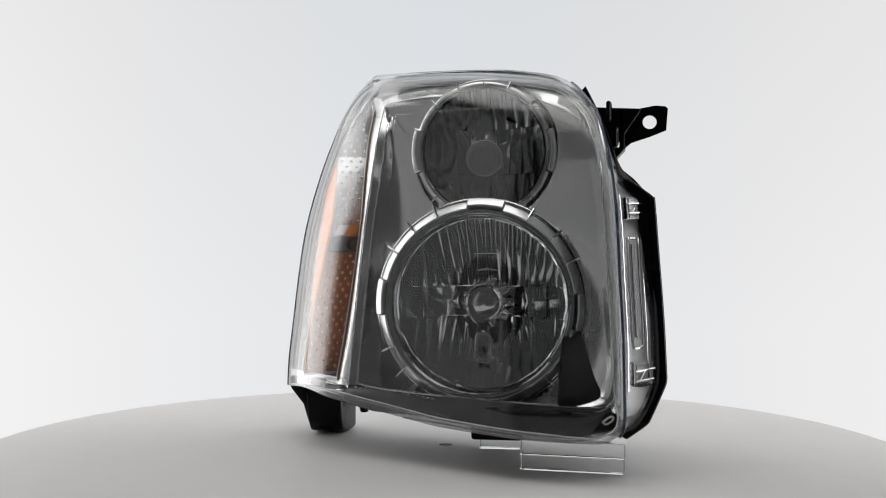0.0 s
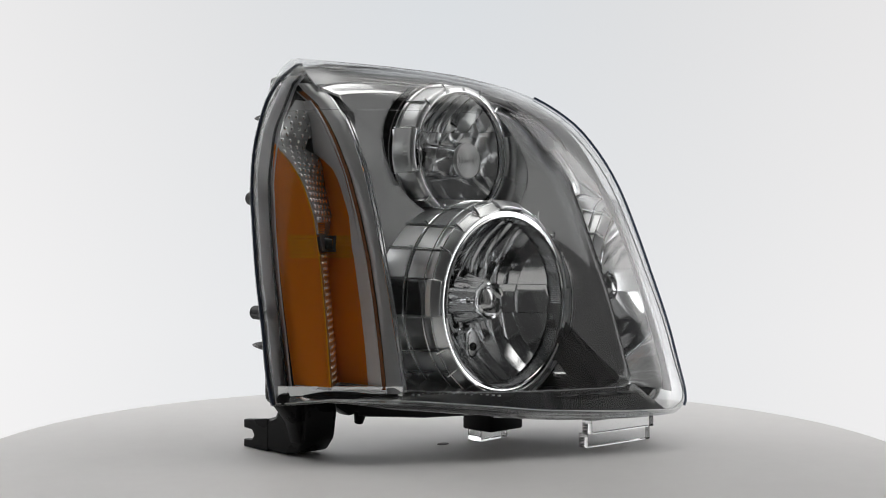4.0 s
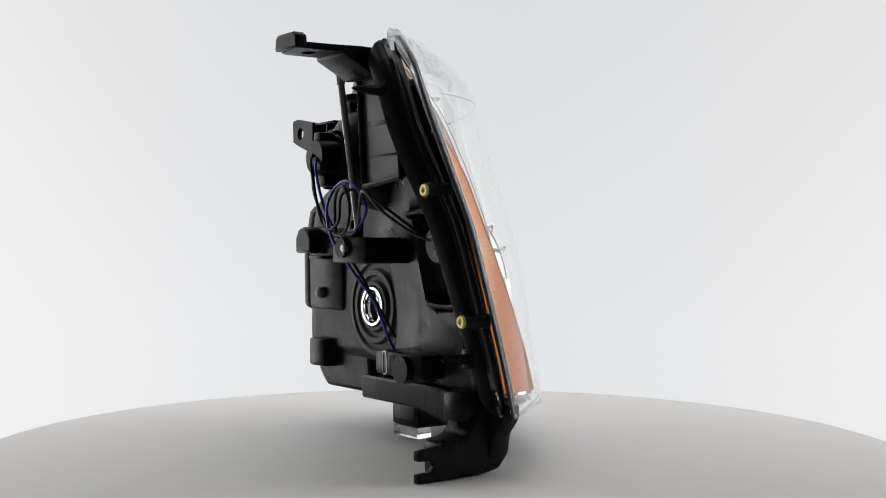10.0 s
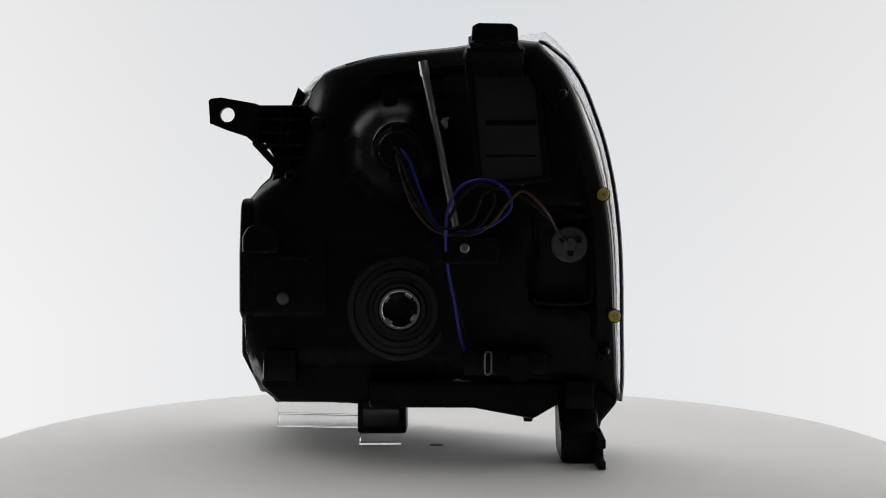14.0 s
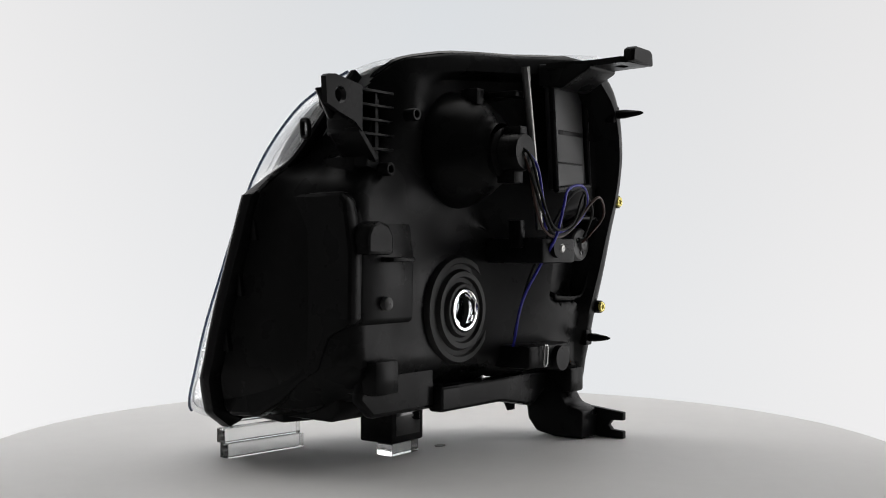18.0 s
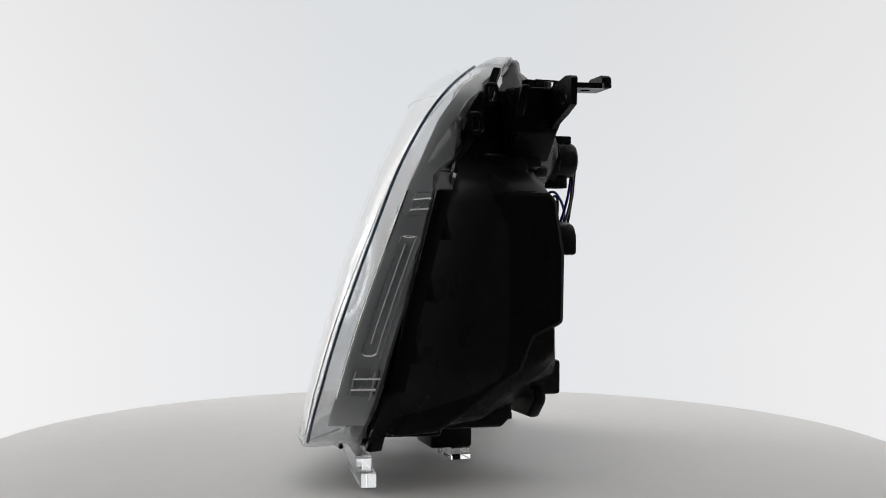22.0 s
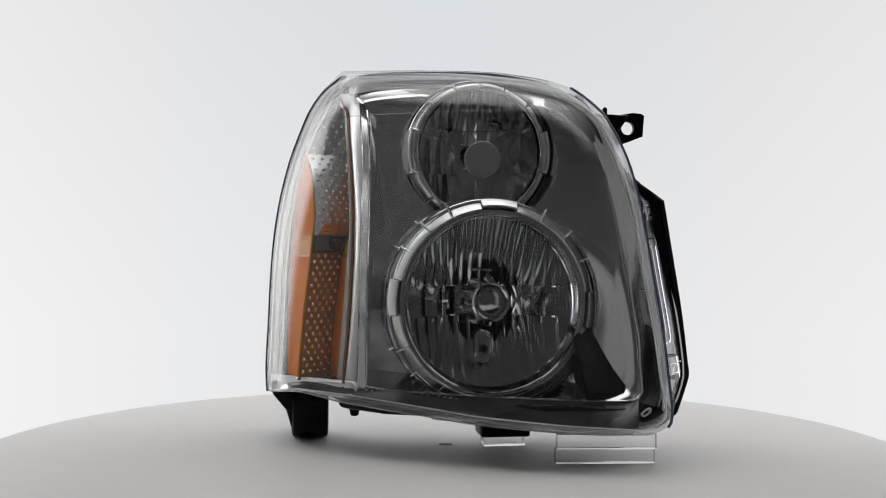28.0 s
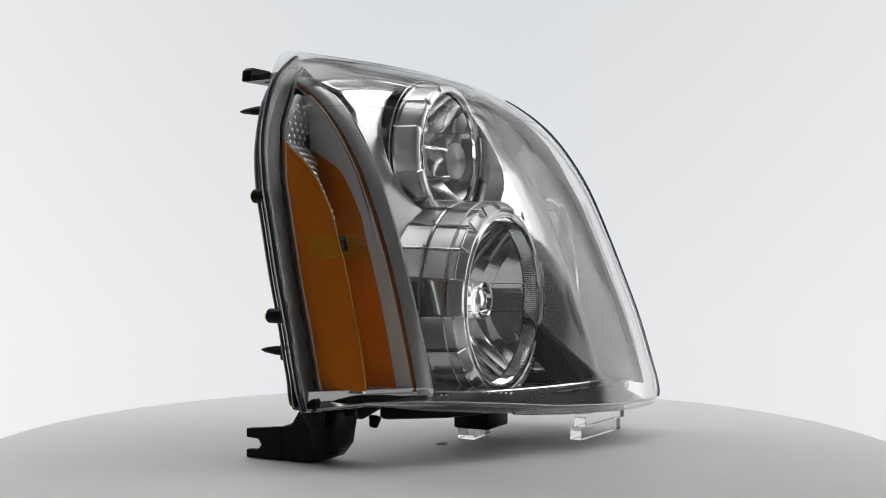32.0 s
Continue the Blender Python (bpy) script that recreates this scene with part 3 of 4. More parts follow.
bezel = part("bezel", bz, SATIN, headlight, "satin silver dished bezel", angle=50)
for (cx, cz), r, deep in ((LOW, 0.0985, -0.030), (HIGH, 0.0735, 0.040)):
    ring = [(cx + r * math.cos(i * math.tau / 90), cz + r * math.sin(i * math.tau / 90)) for i in range(90)]
    rows = [[(x, min(dish_y(x, z) + 0.0005, deep - 0.001), z) for x, z in ring], [(cx + (x - cx) * 0.99, deep, cz + (z - cz) * 0.99) for x, z in ring]]
    part("bowl_sleeve", shell(loft(rows), 0.001), SATIN, bezel)
part("bezel_lip", tube(EDGE + [EDGE[0]], 0.0011, 6), CHROME, bezel, "bright polished lip of the bezel")


def ruled(a, b, thickness=0.0015, cuts=3):
    bm = loft([[p.lerp(q, k / cuts) for p, q in zip(a, b)] for k in range(cuts + 1)], closed=False)
    return shell(bm, thickness)


zs = [0.052 + 0.270 * i / 30 for i in range(31)]


def edge_right(z):
    """The bezel's right-hand edge at a height."""
    return at(RIGHT_EDGE, z)

MIRROR_OUT = [(0.050, 0.171, -0.136), (0.058, 0.175, -0.134), (0.075, 0.1765, -0.130), (0.1135, 0.1735, -0.120), (0.174, 0.1690, -0.101), (0.216, 0.1655, -0.083), (0.270, 0.1590, -0.055), (0.314, 0.1500, -0.022), (0.33, 0.138, 0.0)]
part("mirror_facet", ruled([edge_right(z) + Vector((0.001, 0, 0)) for z in zs], [at(MIRROR_OUT, z) for z in zs]), MIRROR, bezel, "mirror-bright outer facet of the bezel")
us = [0.16 + 0.80 * i / 40 for i in range(41)]
low_edge = smooth_path([(-0.0836, -0.036, 0.0605), (-0.04, -0.053, 0.0575), (0.03, -0.075, 0.0545), (0.10, -0.093, 0.0525), (0.152, -0.105, 0.0525), (0.163, -0.106, 0.056)], 8)
part("bezel_sill", ruled(low_edge, [lens_point(us[round(i * 40 / (len(low_edge) - 1))], 0.008, 0.008) for i in range(len(low_edge))]), SILL_GREY, bezel, "dark grey lower sill of the bezel")
top_edge = smooth_path([(-0.084, 0.089, 0.3475), (-0.04, 0.077, 0.354), (0.0, 0.064, 0.355), (0.05, 0.050, 0.3525), (0.09, 0.034, 0.3455), (0.122, 0.017, 0.334), (0.142, -0.002, 0.311)], 6)
top_out = smooth_path([(-0.084, 0.108, 0.3655), (-0.04, 0.079, 0.3645), (-0.003, 0.060, 0.362), (0.042, 0.048, 0.360), (0.083, 0.034, 0.355), (0.117, 0.018, 0.348), (0.141, -0.008, 0.329)], 6)
part("bezel_brow", ruled(top_edge, top_out), GREY_TRIM, bezel, "grey upper edge of the bezel")

# ---- the reflectors ----
random.seed(5)


def flutes(centre, depth, curve, radius, bands, hole, lift):
    """Upright flutes that line a bowl, each bowed towards the front, in bands of (low, high, number of columns); a list of meshes."""
    out = []
    for z0, z1, columns in bands:
        w = 2 * radius / columns
        for c in range(columns):
            x0 = -radius + c * w
            sway, lean = random.uniform(-0.05, 0.05), random.uniform(-0.03, 0.03)
            rows = [[] for _ in range(15)]
            for j in range(9):
                x = min(max(x0 + w * (0.004 + 0.992 * j / 8), -radius * 0.999), radius * 0.999)
                half = math.sqrt(radius ** 2 - x * x)
                a, b = min(max(z0, -half), half), max(min(z1, half), -half)
                q = (j / 8 - 0.5) * 2
                for i in range(15):
                    z = a + (b - a) * i / 14
                    y = depth - curve * (x * x + z * z) + lift * w * (q * q - 1) + sway * w * 0.5 * q + lean * (z - (z0 + z1) / 2)
                    rows[i].append((centre[0] + x, y, centre[1] + z))
            bm = loft(rows, closed=False)
            bmesh.ops.delete(bm, geom=[f for f in bm.faces if math.hypot(f.calc_center_median().x - centre[0], f.calc_center_median().z - centre[1]) < hole or f.calc_area() < 1e-9], context="FACES")
            if bm.faces:
                out.append(bm)
            else:
                bm.free()
    return out


def ring_tube(name, centre, r, y, q, parent, mat=None, label="bright moulded ring"):
    line = [Vector((centre[0] + r * math.cos(k * math.tau / 96), y, centre[1] + r * math.sin(k * math.tau / 96))) for k in range(97)]
    return part(name, tube(line, q, 6), mat or CHROME, parent, label)


def spoke(name, centre, a, r0, y0, r1, y1, q, parent):
    c, d = math.cos(radians(a)), math.sin(radians(a))
    return part(name, rod((centre[0] + r0 * c, y0, centre[1] + r0 * d), (centre[0] + r1 * c, y1, centre[1] + r1 * d), q, 6), CHROME, parent)


# the low beam: a fluted bowl in a barrel of two rows of panels, with a stepped chamfer ring in front
profile = [(0.0172, 0.0390), (0.030, 0.034), (0.050, 0.018), (0.066, 0.000), (0.0795, -0.026), (0.0815, -0.0312), (0.0822, -0.0465)]
low_beam = part("low_beam_reflector", lathe(profile + [(0.0832, -0.0470), (0.0872, -0.0468), (0.0880, -0.040), (0.090, 0.0), (0.082, 0.036)], LOW, 96), REFLECTOR, headlight, "large round chrome low beam bowl")
for bm in flutes(LOW, 0.0325, 10.4, 0.0785, ((-0.08, -0.0143, 14), (-0.0137, 0.0147, 8), (0.0153, 0.08, 16)), 0.0165, 0.075):
    part("reflector_flute", bm, REFLECTOR, low_beam)
for z, half in ((0.047, 0.013), (0.030, 0.010), (-0.052, 0.013)):
    y = 0.0315 - 10.4 * z * z
    part("flute_step", block((LOW[0] - half, y - 0.0016, LOW[1] + z - 0.0006), (LOW[0] + half, y + 0.002, LOW[1] + z + 0.0006), 0.0003), CHROME, low_beam)
BOUNDS = (-14.5, 6.5, 25.5, 42, 60, 76, 97, 115.5, 132, 148.5, 166, 186.5, 206, 221, 238, 258, 282, 301, 313, 328, 345.5)
PROUD = (0, 5, 10)
for i, (a0, a1) in enumerate(zip(BOUNDS, BOUNDS[1:])):
    d = 0.0032 if i in PROUD else 0.0
    section_line = [(0.0874 + d, -0.0474), (0.0886 + d, -0.0480), (0.0946 + d, -0.0412), (0.0950 + d, -0.0350), (0.0874, -0.0350)]
    part("ring_segment", cone_sector(section_line, LOW, a0 + 0.25, a1 - 0.25, 6, 0.0004), PANEL, low_beam)
    if math.sin(radians((a0 + a1) / 2)) < -0.80:
        continue
    flat = 1 if i == 10 else 6
    part("barrel_panel", cone_sector([(0.0900, -0.0392), (0.0952, -0.0396), (0.0976, -0.0070), (0.0900, -0.0066)], LOW, a0 + 0.35, a1 - 0.35, flat, 0.0009), CHROME if flat == 1 else PANEL, low_beam)
    part("barrel_panel", cone_sector([(0.0900, -0.0050), (0.0988, -0.0054), (0.1010, 0.0380), (0.0900, 0.0380)], LOW, a0 + 0.35, a1 - 0.35, flat, 0.0009), CHROME if flat == 1 else PANEL, low_beam)
for a in (25.5, 42, 60, 115.5, 132, 148.5, 206, 221, 313, 328):
    spoke("tie_bar", LOW, a, 0.0968, -0.0440, 0.0990, -0.0060, 0.0010, low_beam)
    spoke("tie_bar", LOW, a, 0.0998, -0.0060, 0.1020, 0.0300, 0.0010, low_beam)
    spoke("ridge", LOW, a, 0.0915, -0.0466, 0.1012, -0.0425, 0.0012, low_beam)
    spoke("ridge", LOW, a, 0.0985, -0.0058, 0.1040, -0.0056, 0.0013, low_beam)
ring_tube("inner_lip", LOW, 0.0826, -0.0474, 0.0011, low_beam)
ring_tube("barrel_ridge", LOW, 0.0985, -0.0060, 0.0011, low_beam)
ring_tube("barrel_ridge", LOW, 0.0955, -0.0400, 0.0006, low_beam)
teeth = []
for r, y in ((0.0818, -0.0455), (0.0806, -0.0310)):
    teeth.append([(LOW[0] + (r - 0.0012 * (i % 2)) * math.cos(i * math.tau / 500), y, LOW[1] + (r - 0.0012 * (i % 2)) * math.sin(i * math.tau / 500)) for i in range(500)])
part("serrated_band", loft(teeth), CHROME, low_beam, "finely ribbed band inside the bowl's rim", smooth=False)
SHIELD = (0.0440, 0.1384)
shield = part("bulb_shield", lathe([(0.0128, -0.0205), (0.0138, -0.0218), (0.0150, -0.0248), (0.0166, -0.0258), (0.0182, -0.0246),
                                    (0.0190, -0.0215), (0.0186, -0.018), (0.0160, -0.016)], SHIELD, 40), CHROME, low_beam, "chrome bulb shield with a domed end")
part("shield_dome", lathe([(0.0004, -0.0252), (0.005, -0.0247), (0.009, -0.0234), (0.0118, -0.0216), (0.0134, -0.0206)], SHIELD, 32), DARK_CHROME, shield, "dark chrome dome in the shield's end")


def scallop(r, y, amp, n=9):
    """A ring with a wavy edge round the shield's axis."""
    out = []
    for k in range(144):
        a = k * math.tau / 144
        q = r * (1 + amp * (abs(math.cos(n * a / 2)) - 0.6))
        out.append((SHIELD[0] + q * math.cos(a), y, SHIELD[1] + q * math.sin(a)))
    return out


cone = [scallop(0.0184, -0.0185, 0.02), scallop(0.0192, -0.012, 0.12), scallop(0.0208, -0.004, 0.20), scallop(0.0226, 0.004, 0.22), scallop(0.0238, 0.0105, 0.20)]
part("shield_cone", shell(loft(cone), 0.0012), CHROME, shield, "fluted chrome cone behind the shield's end", angle=60)
# black lining put in for the shade inside the hollow cone
inside = [[(SHIELD[0] + (x - SHIELD[0]) * 0.90, y, SHIELD[1] + (z - SHIELD[1]) * 0.90) for x, y, z in ring] for ring in cone]
part("shade_lining", loft([[(SHIELD[0] + (x - SHIELD[0]) * 0.02, -0.0150, SHIELD[1] + (z - SHIELD[1]) * 0.02) for x, y, z in cone[0]]] + inside), RUBBER, shield, "added black lining for the shade inside the shield")
for k in (-1, 1):
    ear = [(SHIELD[0] + k * 0.0185, SHIELD[1] + 0.0045), (SHIELD[0] + k * 0.0235, SHIELD[1]), (SHIELD[0] + k * 0.0185, SHIELD[1] - 0.0045)]
    part("shield_ear", prism(ear, "y", -0.012, 0.014, 0.0006), CHROME, shield)
lug = [(0.0405 + 0.0085 * math.cos(radians(a)), 0.0955 + 0.0085 * math.sin(radians(a)) - (0.007 if a >= 180 else -0.007)) for a in range(0, 360, 20)]
lugp = part("shield_lug", prism(lug, "y", -0.002, 0.018, 0.0012), CHROME, low_beam, "small rounded lug that holds the shield")
inset = [(0.0405 + (x - 0.0405) * 0.72, 0.0955 + (z - 0.0955) * 0.80) for x, z in lug]
part("lug_face", prism(inset, "y", -0.0032, -0.0005, 0.0005), DARK_CHROME, lugp)
part("rivet", lathe([(0.0005, -0.0056), (0.003, -0.0054), (0.0042, -0.0042), (0.0042, -0.002)], (0.0405, 0.0925), 20), GLOSS_BLACK, lugp)

# the high beam
profile = [(0.0105, 0.0815), (0.022, 0.0755), (0.036, 0.061), (0.050, 0.040), (0.057, 0.027), (0.0600, 0.020), (0.0608, 0.0135)]
high_beam = part("high_beam_reflector", lathe(profile + [(0.0618, 0.0125), (0.0632, 0.0130), (0.0645, 0.018), (0.0650, 0.030), (0.052, 0.040)], HIGH, 80), REFLECTOR, headlight, "round chrome high beam bowl")
for bm in flutes(HIGH, 0.0750, 16.8, 0.0588, ((-0.06, -0.0202, 11), (-0.0198, 0.0248, 9), (0.0252, 0.06, 11)), 0.0105, 0.075):
    part("reflector_flute", bm, REFLECTOR, high_beam)
HIGH_BOUNDS = [-18, 18, 44, 68, 90, 112, 136, 162, 198, 224, 248, 292, 316, 342]
for a0, a1 in zip(HIGH_BOUNDS, HIGH_BOUNDS[1:]):
    d = 0.0040 if a0 in (-18, 162) else 0.0
    part("ring_segment", cone_sector([(0.0612 + d, 0.0094), (0.0626 + d, 0.0088), (0.0668 + d, 0.0112), (0.0672 + d, 0.017), (0.0612, 0.017)], HIGH, a0 + 0.4, a1 - 0.4, 6, 0.0003), PANEL, high_beam)
    part("barrel_panel", cone_sector([(0.0630, 0.0160), (0.0672 + d, 0.0156), (0.0692 + d, 0.0335), (0.0630, 0.0335)], HIGH, a0 + 0.45, a1 - 0.45, 6, 0.0008), PANEL, high_beam)
    part("barrel_panel", cone_sector([(0.0640, 0.0350), (0.0702, 0.0346), (0.0710, 0.0370), (0.0640, 0.0370)], HIGH, a0 + 0.45, a1 - 0.45, 6, 0.0008), PANEL, high_beam)
for a in (44, 68, 112, 136, 162, 198, 224):
    spoke("tie_bar", HIGH, a, 0.0684, 0.0120, 0.0700, 0.0340, 0.0009, high_beam)
    spoke("tie_bar", HIGH, a, 0.0710, 0.0340, 0.0716, 0.0368, 0.0009, high_beam)
    spoke("ridge", HIGH, a, 0.0640, 0.0096, 0.0712, 0.0116, 0.0010, high_beam)
ring_tube("inner_lip", HIGH, 0.0610, 0.0092, 0.0008, high_beam)
ring_tube("barrel_ridge", HIGH, 0.0698, 0.0340, 0.0010, high_beam)
CAP = (0.0405, 0.2764)
prof = [(0.0005, 0.0040)]
for i in range(1, 9):
    prof += [(0.0021 * i - 0.0006, 0.0040), (0.0021 * i - 0.0003, 0.0034), (0.0021 * i, 0.0040)]
cap = part("bulb_cap", lathe(prof + [(0.0176, 0.0046), (0.0176, 0.0075), (0.016, 0.0085)], CAP, 48), PALE_TRIM, high_beam, "silver bulb cap with concentric grooves")
part("bulb", lathe([(0.0005, 0.012), (0.005, 0.013), (0.0085, 0.018), (0.0090, 0.045), (0.0085, 0.074)], (0.0395, 0.282), 24), LENS, high_beam, "clear glass bulb")
for dx, dz in ((-0.011, 0.010), (0.011, 0.010), (0.0, -0.0145)):
    part("cap_leg", rod((CAP[0] + dx, 0.006, CAP[1] + dz), (CAP[0] + dx * 1.4, 0.060, CAP[1] + 0.004 + dz * 1.5), 0.0016, 8), CHROME, cap)

# ---- the side marker ----
OUTER = [(0.0668, -0.1471, 0.0394), (0.10, -0.1468, 0.0473), (0.14, -0.1458, 0.0576), (0.18, -0.1444, 0.0673), (0.22, -0.1412, 0.077), (0.25, -0.138, 0.0844),
         (0.27, -0.1334, 0.0897), (0.285, -0.13, 0.0938), (0.310, -0.1170, 0.0985), (0.335, -0.0985, 0.1010)]
CREST = [(0.0668, -0.1367, -0.0006), (0.10, -0.1341, 0.0064), (0.14, -0.1297, 0.018), (0.18, -0.1244, 0.0311), (0.22, -0.1202, 0.0463), (0.25, -0.1212, 0.0611),
         (0.27, -0.1240, 0.0765), (0.285, -0.1285, 0.0925), (0.310, -0.1160, 0.0980), (0.335, -0.0980, 0.1008)]
VALLEY = [(0.0668, 0.031, 0.029), (0.19, 0.031, 0.029), (0.22, 0.044, 0.028), (0.25, 0.052, 0.033), (0.28, 0.054, 0.012), (0.310, 0.034, -0.001), (0.335, 0.006, -0.0005)]


def across(z, w, out=0.0):
    """A point of the marker's folded face at height z: w runs 0 to 1 over its outer side, to 2 over its dotted front, to 3 over its inner side."""
    a, crest, b = at(OUTER, z), at(CREST, z), at(PANEL_R, z, -0.0022, 0.0010)
    dx, dy = lerp(VALLEY, z)
    valley = crest + Vector((dx, dy, 0))
    ends = ((a, crest), (crest, valley), (valley, b))
    k = min(int(w), 2)
    p, q = ends[k]
    d = q - p
    m = Vector((d.y, -d.x, 0)).normalized()
    return p.lerp(q, w - k) + m * out


def facet(w0, w1, z0, z1, out, n=28, m=6, thickness=0.0012):
    """A stretch of the marker's face; w0 and w1 may change with the height."""
    rows = []
    for i in range(n + 1):
        z = z0 + (z1 - z0) * i / n
        lo = w0(z) if callable(w0) else w0
        hi = w1(z) if callable(w1) else w1
        rows.append([across(z, lo + (hi - lo) * j / m, out) for j in range(m + 1)])
    return shell(loft(rows, closed=False), thickness)


backing = [[across(0.064 + 0.262 * i / 30, w, -0.0026) for w in (0.01, 0.5, 0.98, 1.02, 1.5, 1.98, 2.02, 2.5, 2.98)] for i in range(31)]
marker = part("side_marker", loft(backing, closed=False), SATIN, headlight, "side marker with amber and clear prisms")


def inner_amber(z):
    return 2.012 + lerp([(0.0668, 0.69), (0.22, 0.70), (0.25, 0.66), (0.262, 0.57), (0.272, 0.38), (0.279, 0.02)], z)[0]


part("amber_panel", facet(0.01, 0.99, 0.0668, 0.288, 0.0), AMBER, marker, "amber reflector panel on the outer side")
part("tinted_panel", facet(1.01, 1.98, 0.0668, 0.1855, 0.0), TINTED_FACET, marker, "amber-tinted dotted prism panel")
part("clear_panel", facet(1.01, 1.98, 0.2020, 0.332, 0.0), CLEAR_FACET, marker, "clear dotted prism panel")
part("bulb_window", facet(1.03, 1.97, 0.1862, 0.2013, 0.0022, 4, 6), GREY_SOCKET, marker, "dark grey window before the marker bulb")
part("bulb_window", facet(2.02, 2.30, 0.1862, 0.2013, 0.0022, 4, 6), GREY_SOCKET, marker, "dark grey window before the marker bulb")
part("amber_panel", facet(2.01, inner_amber, 0.0668, 0.279, 0.0), AMBER, marker, "amber reflector panel on the inner side")
part("clear_side", facet(inner_amber, 2.98, 0.0668, 0.332, 0.0), CLEAR_SIDE, marker, "pale clear side beside the amber")
part("marker_bulb", rod(across(0.1935, 1.6, 0.001), across(0.1935, 1.6, 0.010), 0.0070, 16, 0.0055), GLOSS_BLACK, marker, "small dark bulb end behind the window")
for i in range(5):
    part("window_prism", facet(1.10, 1.60, 0.2030 + 0.0021 * i, 0.2044 + 0.0021 * i, 0.0008, 2, 4, 0.0008), CLEAR_DOT, marker)
for i in range(6):
    for w0, w1 in ((0.30, 0.96), (2.06, 2.68)):
        part("prism_band", facet(w0, w1, 0.1805 + 0.0036 * i, 0.1832 + 0.0036 * i, 0.0007, 2, 6, 0.0006), AMBER_BAND, marker, "lighter prism band across the amber")
zz = [0.068 + 0.212 * k / 24 for k in range(25)]
part("fold_line", tube([across(z, 0.999, 0.0006) for z in zz], 0.0007, 6), AMBER_BAND, marker, "bright amber edge along the fold")
part("amber_edge", tube([across(z, inner_amber(z), 0.0006) for z in zz], 0.0006, 6), AMBER_BAND, marker, "bright amber edge beside the clear side")
clear_dots, tinted_dots, amber_dots = bmesh.new(), bmesh.new(), bmesh.new()
for r_i in range(45):
    z = 0.0715 + 0.0058 * r_i
    if 0.182 < z < 0.216 or z > 0.322:
        continue
    wide = (across(z, 1.01) - across(z, 1.99)).length
    n = max(int(wide / 0.0092), 2)
    low = z < 0.2
    for c_i in range(n):
        w = 1.05 + 0.90 * (c_i + (0.74 if r_i % 2 else 0.26)) / n
        bmesh.ops.create_icosphere(tinted_dots if low else clear_dots, subdivisions=2, radius=0.0023, matrix=Matrix.Translation(across(z, w, 0.0002)))
    if z < 0.25 and r_i % 2 == 0:
        for c_i in range(4):
            bmesh.ops.create_icosphere(amber_dots, subdivisions=1, radius=0.0007, matrix=Matrix.Translation(across(z + 0.0025 * c_i, 0.45 + 0.14 * c_i, 0.0002)))
tagged(part("dot", tinted_dots, TINTED_DOT, marker, "rows of tiny tinted prism dots"), kind="stuff")
tagged(part("dot", amber_dots, AMBER_BAND, marker, "rows of tiny amber prism dots"), kind="stuff")
tagged(part("dot", clear_dots, CLEAR_DOT, marker, "rows of tiny clear prism dots"), kind="stuff")
zz = [0.0635 + 0.278 * k / 34 for k in range(35)]
# brown strip put in for the amber's reflection along the panel's edge
part("amber_reflection", ruled([at(PANEL_R, z, -0.0014, -0.0008) for z in zz], [at(PANEL_R, z, -0.0030, 0.0046) for z in zz], 0.0012, 2), AMBER_REFLECTION, marker, "brown band for the amber's reflection at the panel's edge")
part("band_line", tube([at(PANEL_R, z, -0.0034, 0.0056) for z in zz], 0.0008, 6), LINER, marker, "thin pale line beside the brown band")
zz = [0.0600 + 0.290 * k / 40 for k in range(41)]
strip_rows = []
for k in range(9):
    row = []
    for z in zz:
        a, b = at(PANEL_R, z, 0.0005, -0.0005), at(STRIP_R, z)
        d = (b - a).normalized()
        row.append(a.lerp(b, k / 8) + Vector((d.y, -d.x, 0)) * 0.0012 * (1 - (k / 4 - 1) ** 2))
    strip_rows.append(row)
strip = part("chrome_strip", shell(loft(strip_rows, closed=False), 0.0015), STRIP, headlight, "broad chrome strip between marker and bezel")
part("strip_edge", tube([at(STRIP_R, z, 0.0002, -0.0002) for z in zz], 0.0008, 6), MIRROR, strip, "bright polished edge of the strip")
part("strip_return", ruled([at(STRIP_R, z, 0.0004, 0.0012) for z in zz], [at(STRIP_R, z, 0.0074, 0.0036) for z in zz], 0.001, 2), SATIN, strip)
zz = [0.056 + 0.300 * k / 34 for k in range(35)]
part("marker_frame", ruled([at(LEFT, z, 0.0035, -0.001) for z in zz], [at(LEFT, z, 0.0140, -0.0118) for z in zz]), FROSTED, headlight, "pale frosted border along the marker")
part("frame_groove", tube([at(LEFT, z, 0.0108, -0.0094) for z in zz], 0.0013, 6), GLOSS_BLACK, headlight, "dark groove along the marker's border")
part("frame_line", tube([at(LEFT, z, 0.0136, -0.0124) for z in zz[1:-3]], 0.0008, 6), LINER, headlight, "thin pale line round the amber")
sill = [at(LEFT, 0.058, 0.004, -0.003).lerp(at(STRIP_R, 0.058), k / 12) for k in range(13)]
part("marker_sill", ruled(sill, [p + Vector((-0.001, -0.001, 0.0085)) for p in sill]), CHROME, headlight, "chrome sill below the marker")
part("marker_base", ruled([p + Vector((0, 0, -0.0005)) for p in sill], [lens_point(0.02 + 0.25 * k / 12, 0.006, 0.006) for k in range(13)]), SATIN, headlight, "grey floor below the marker")

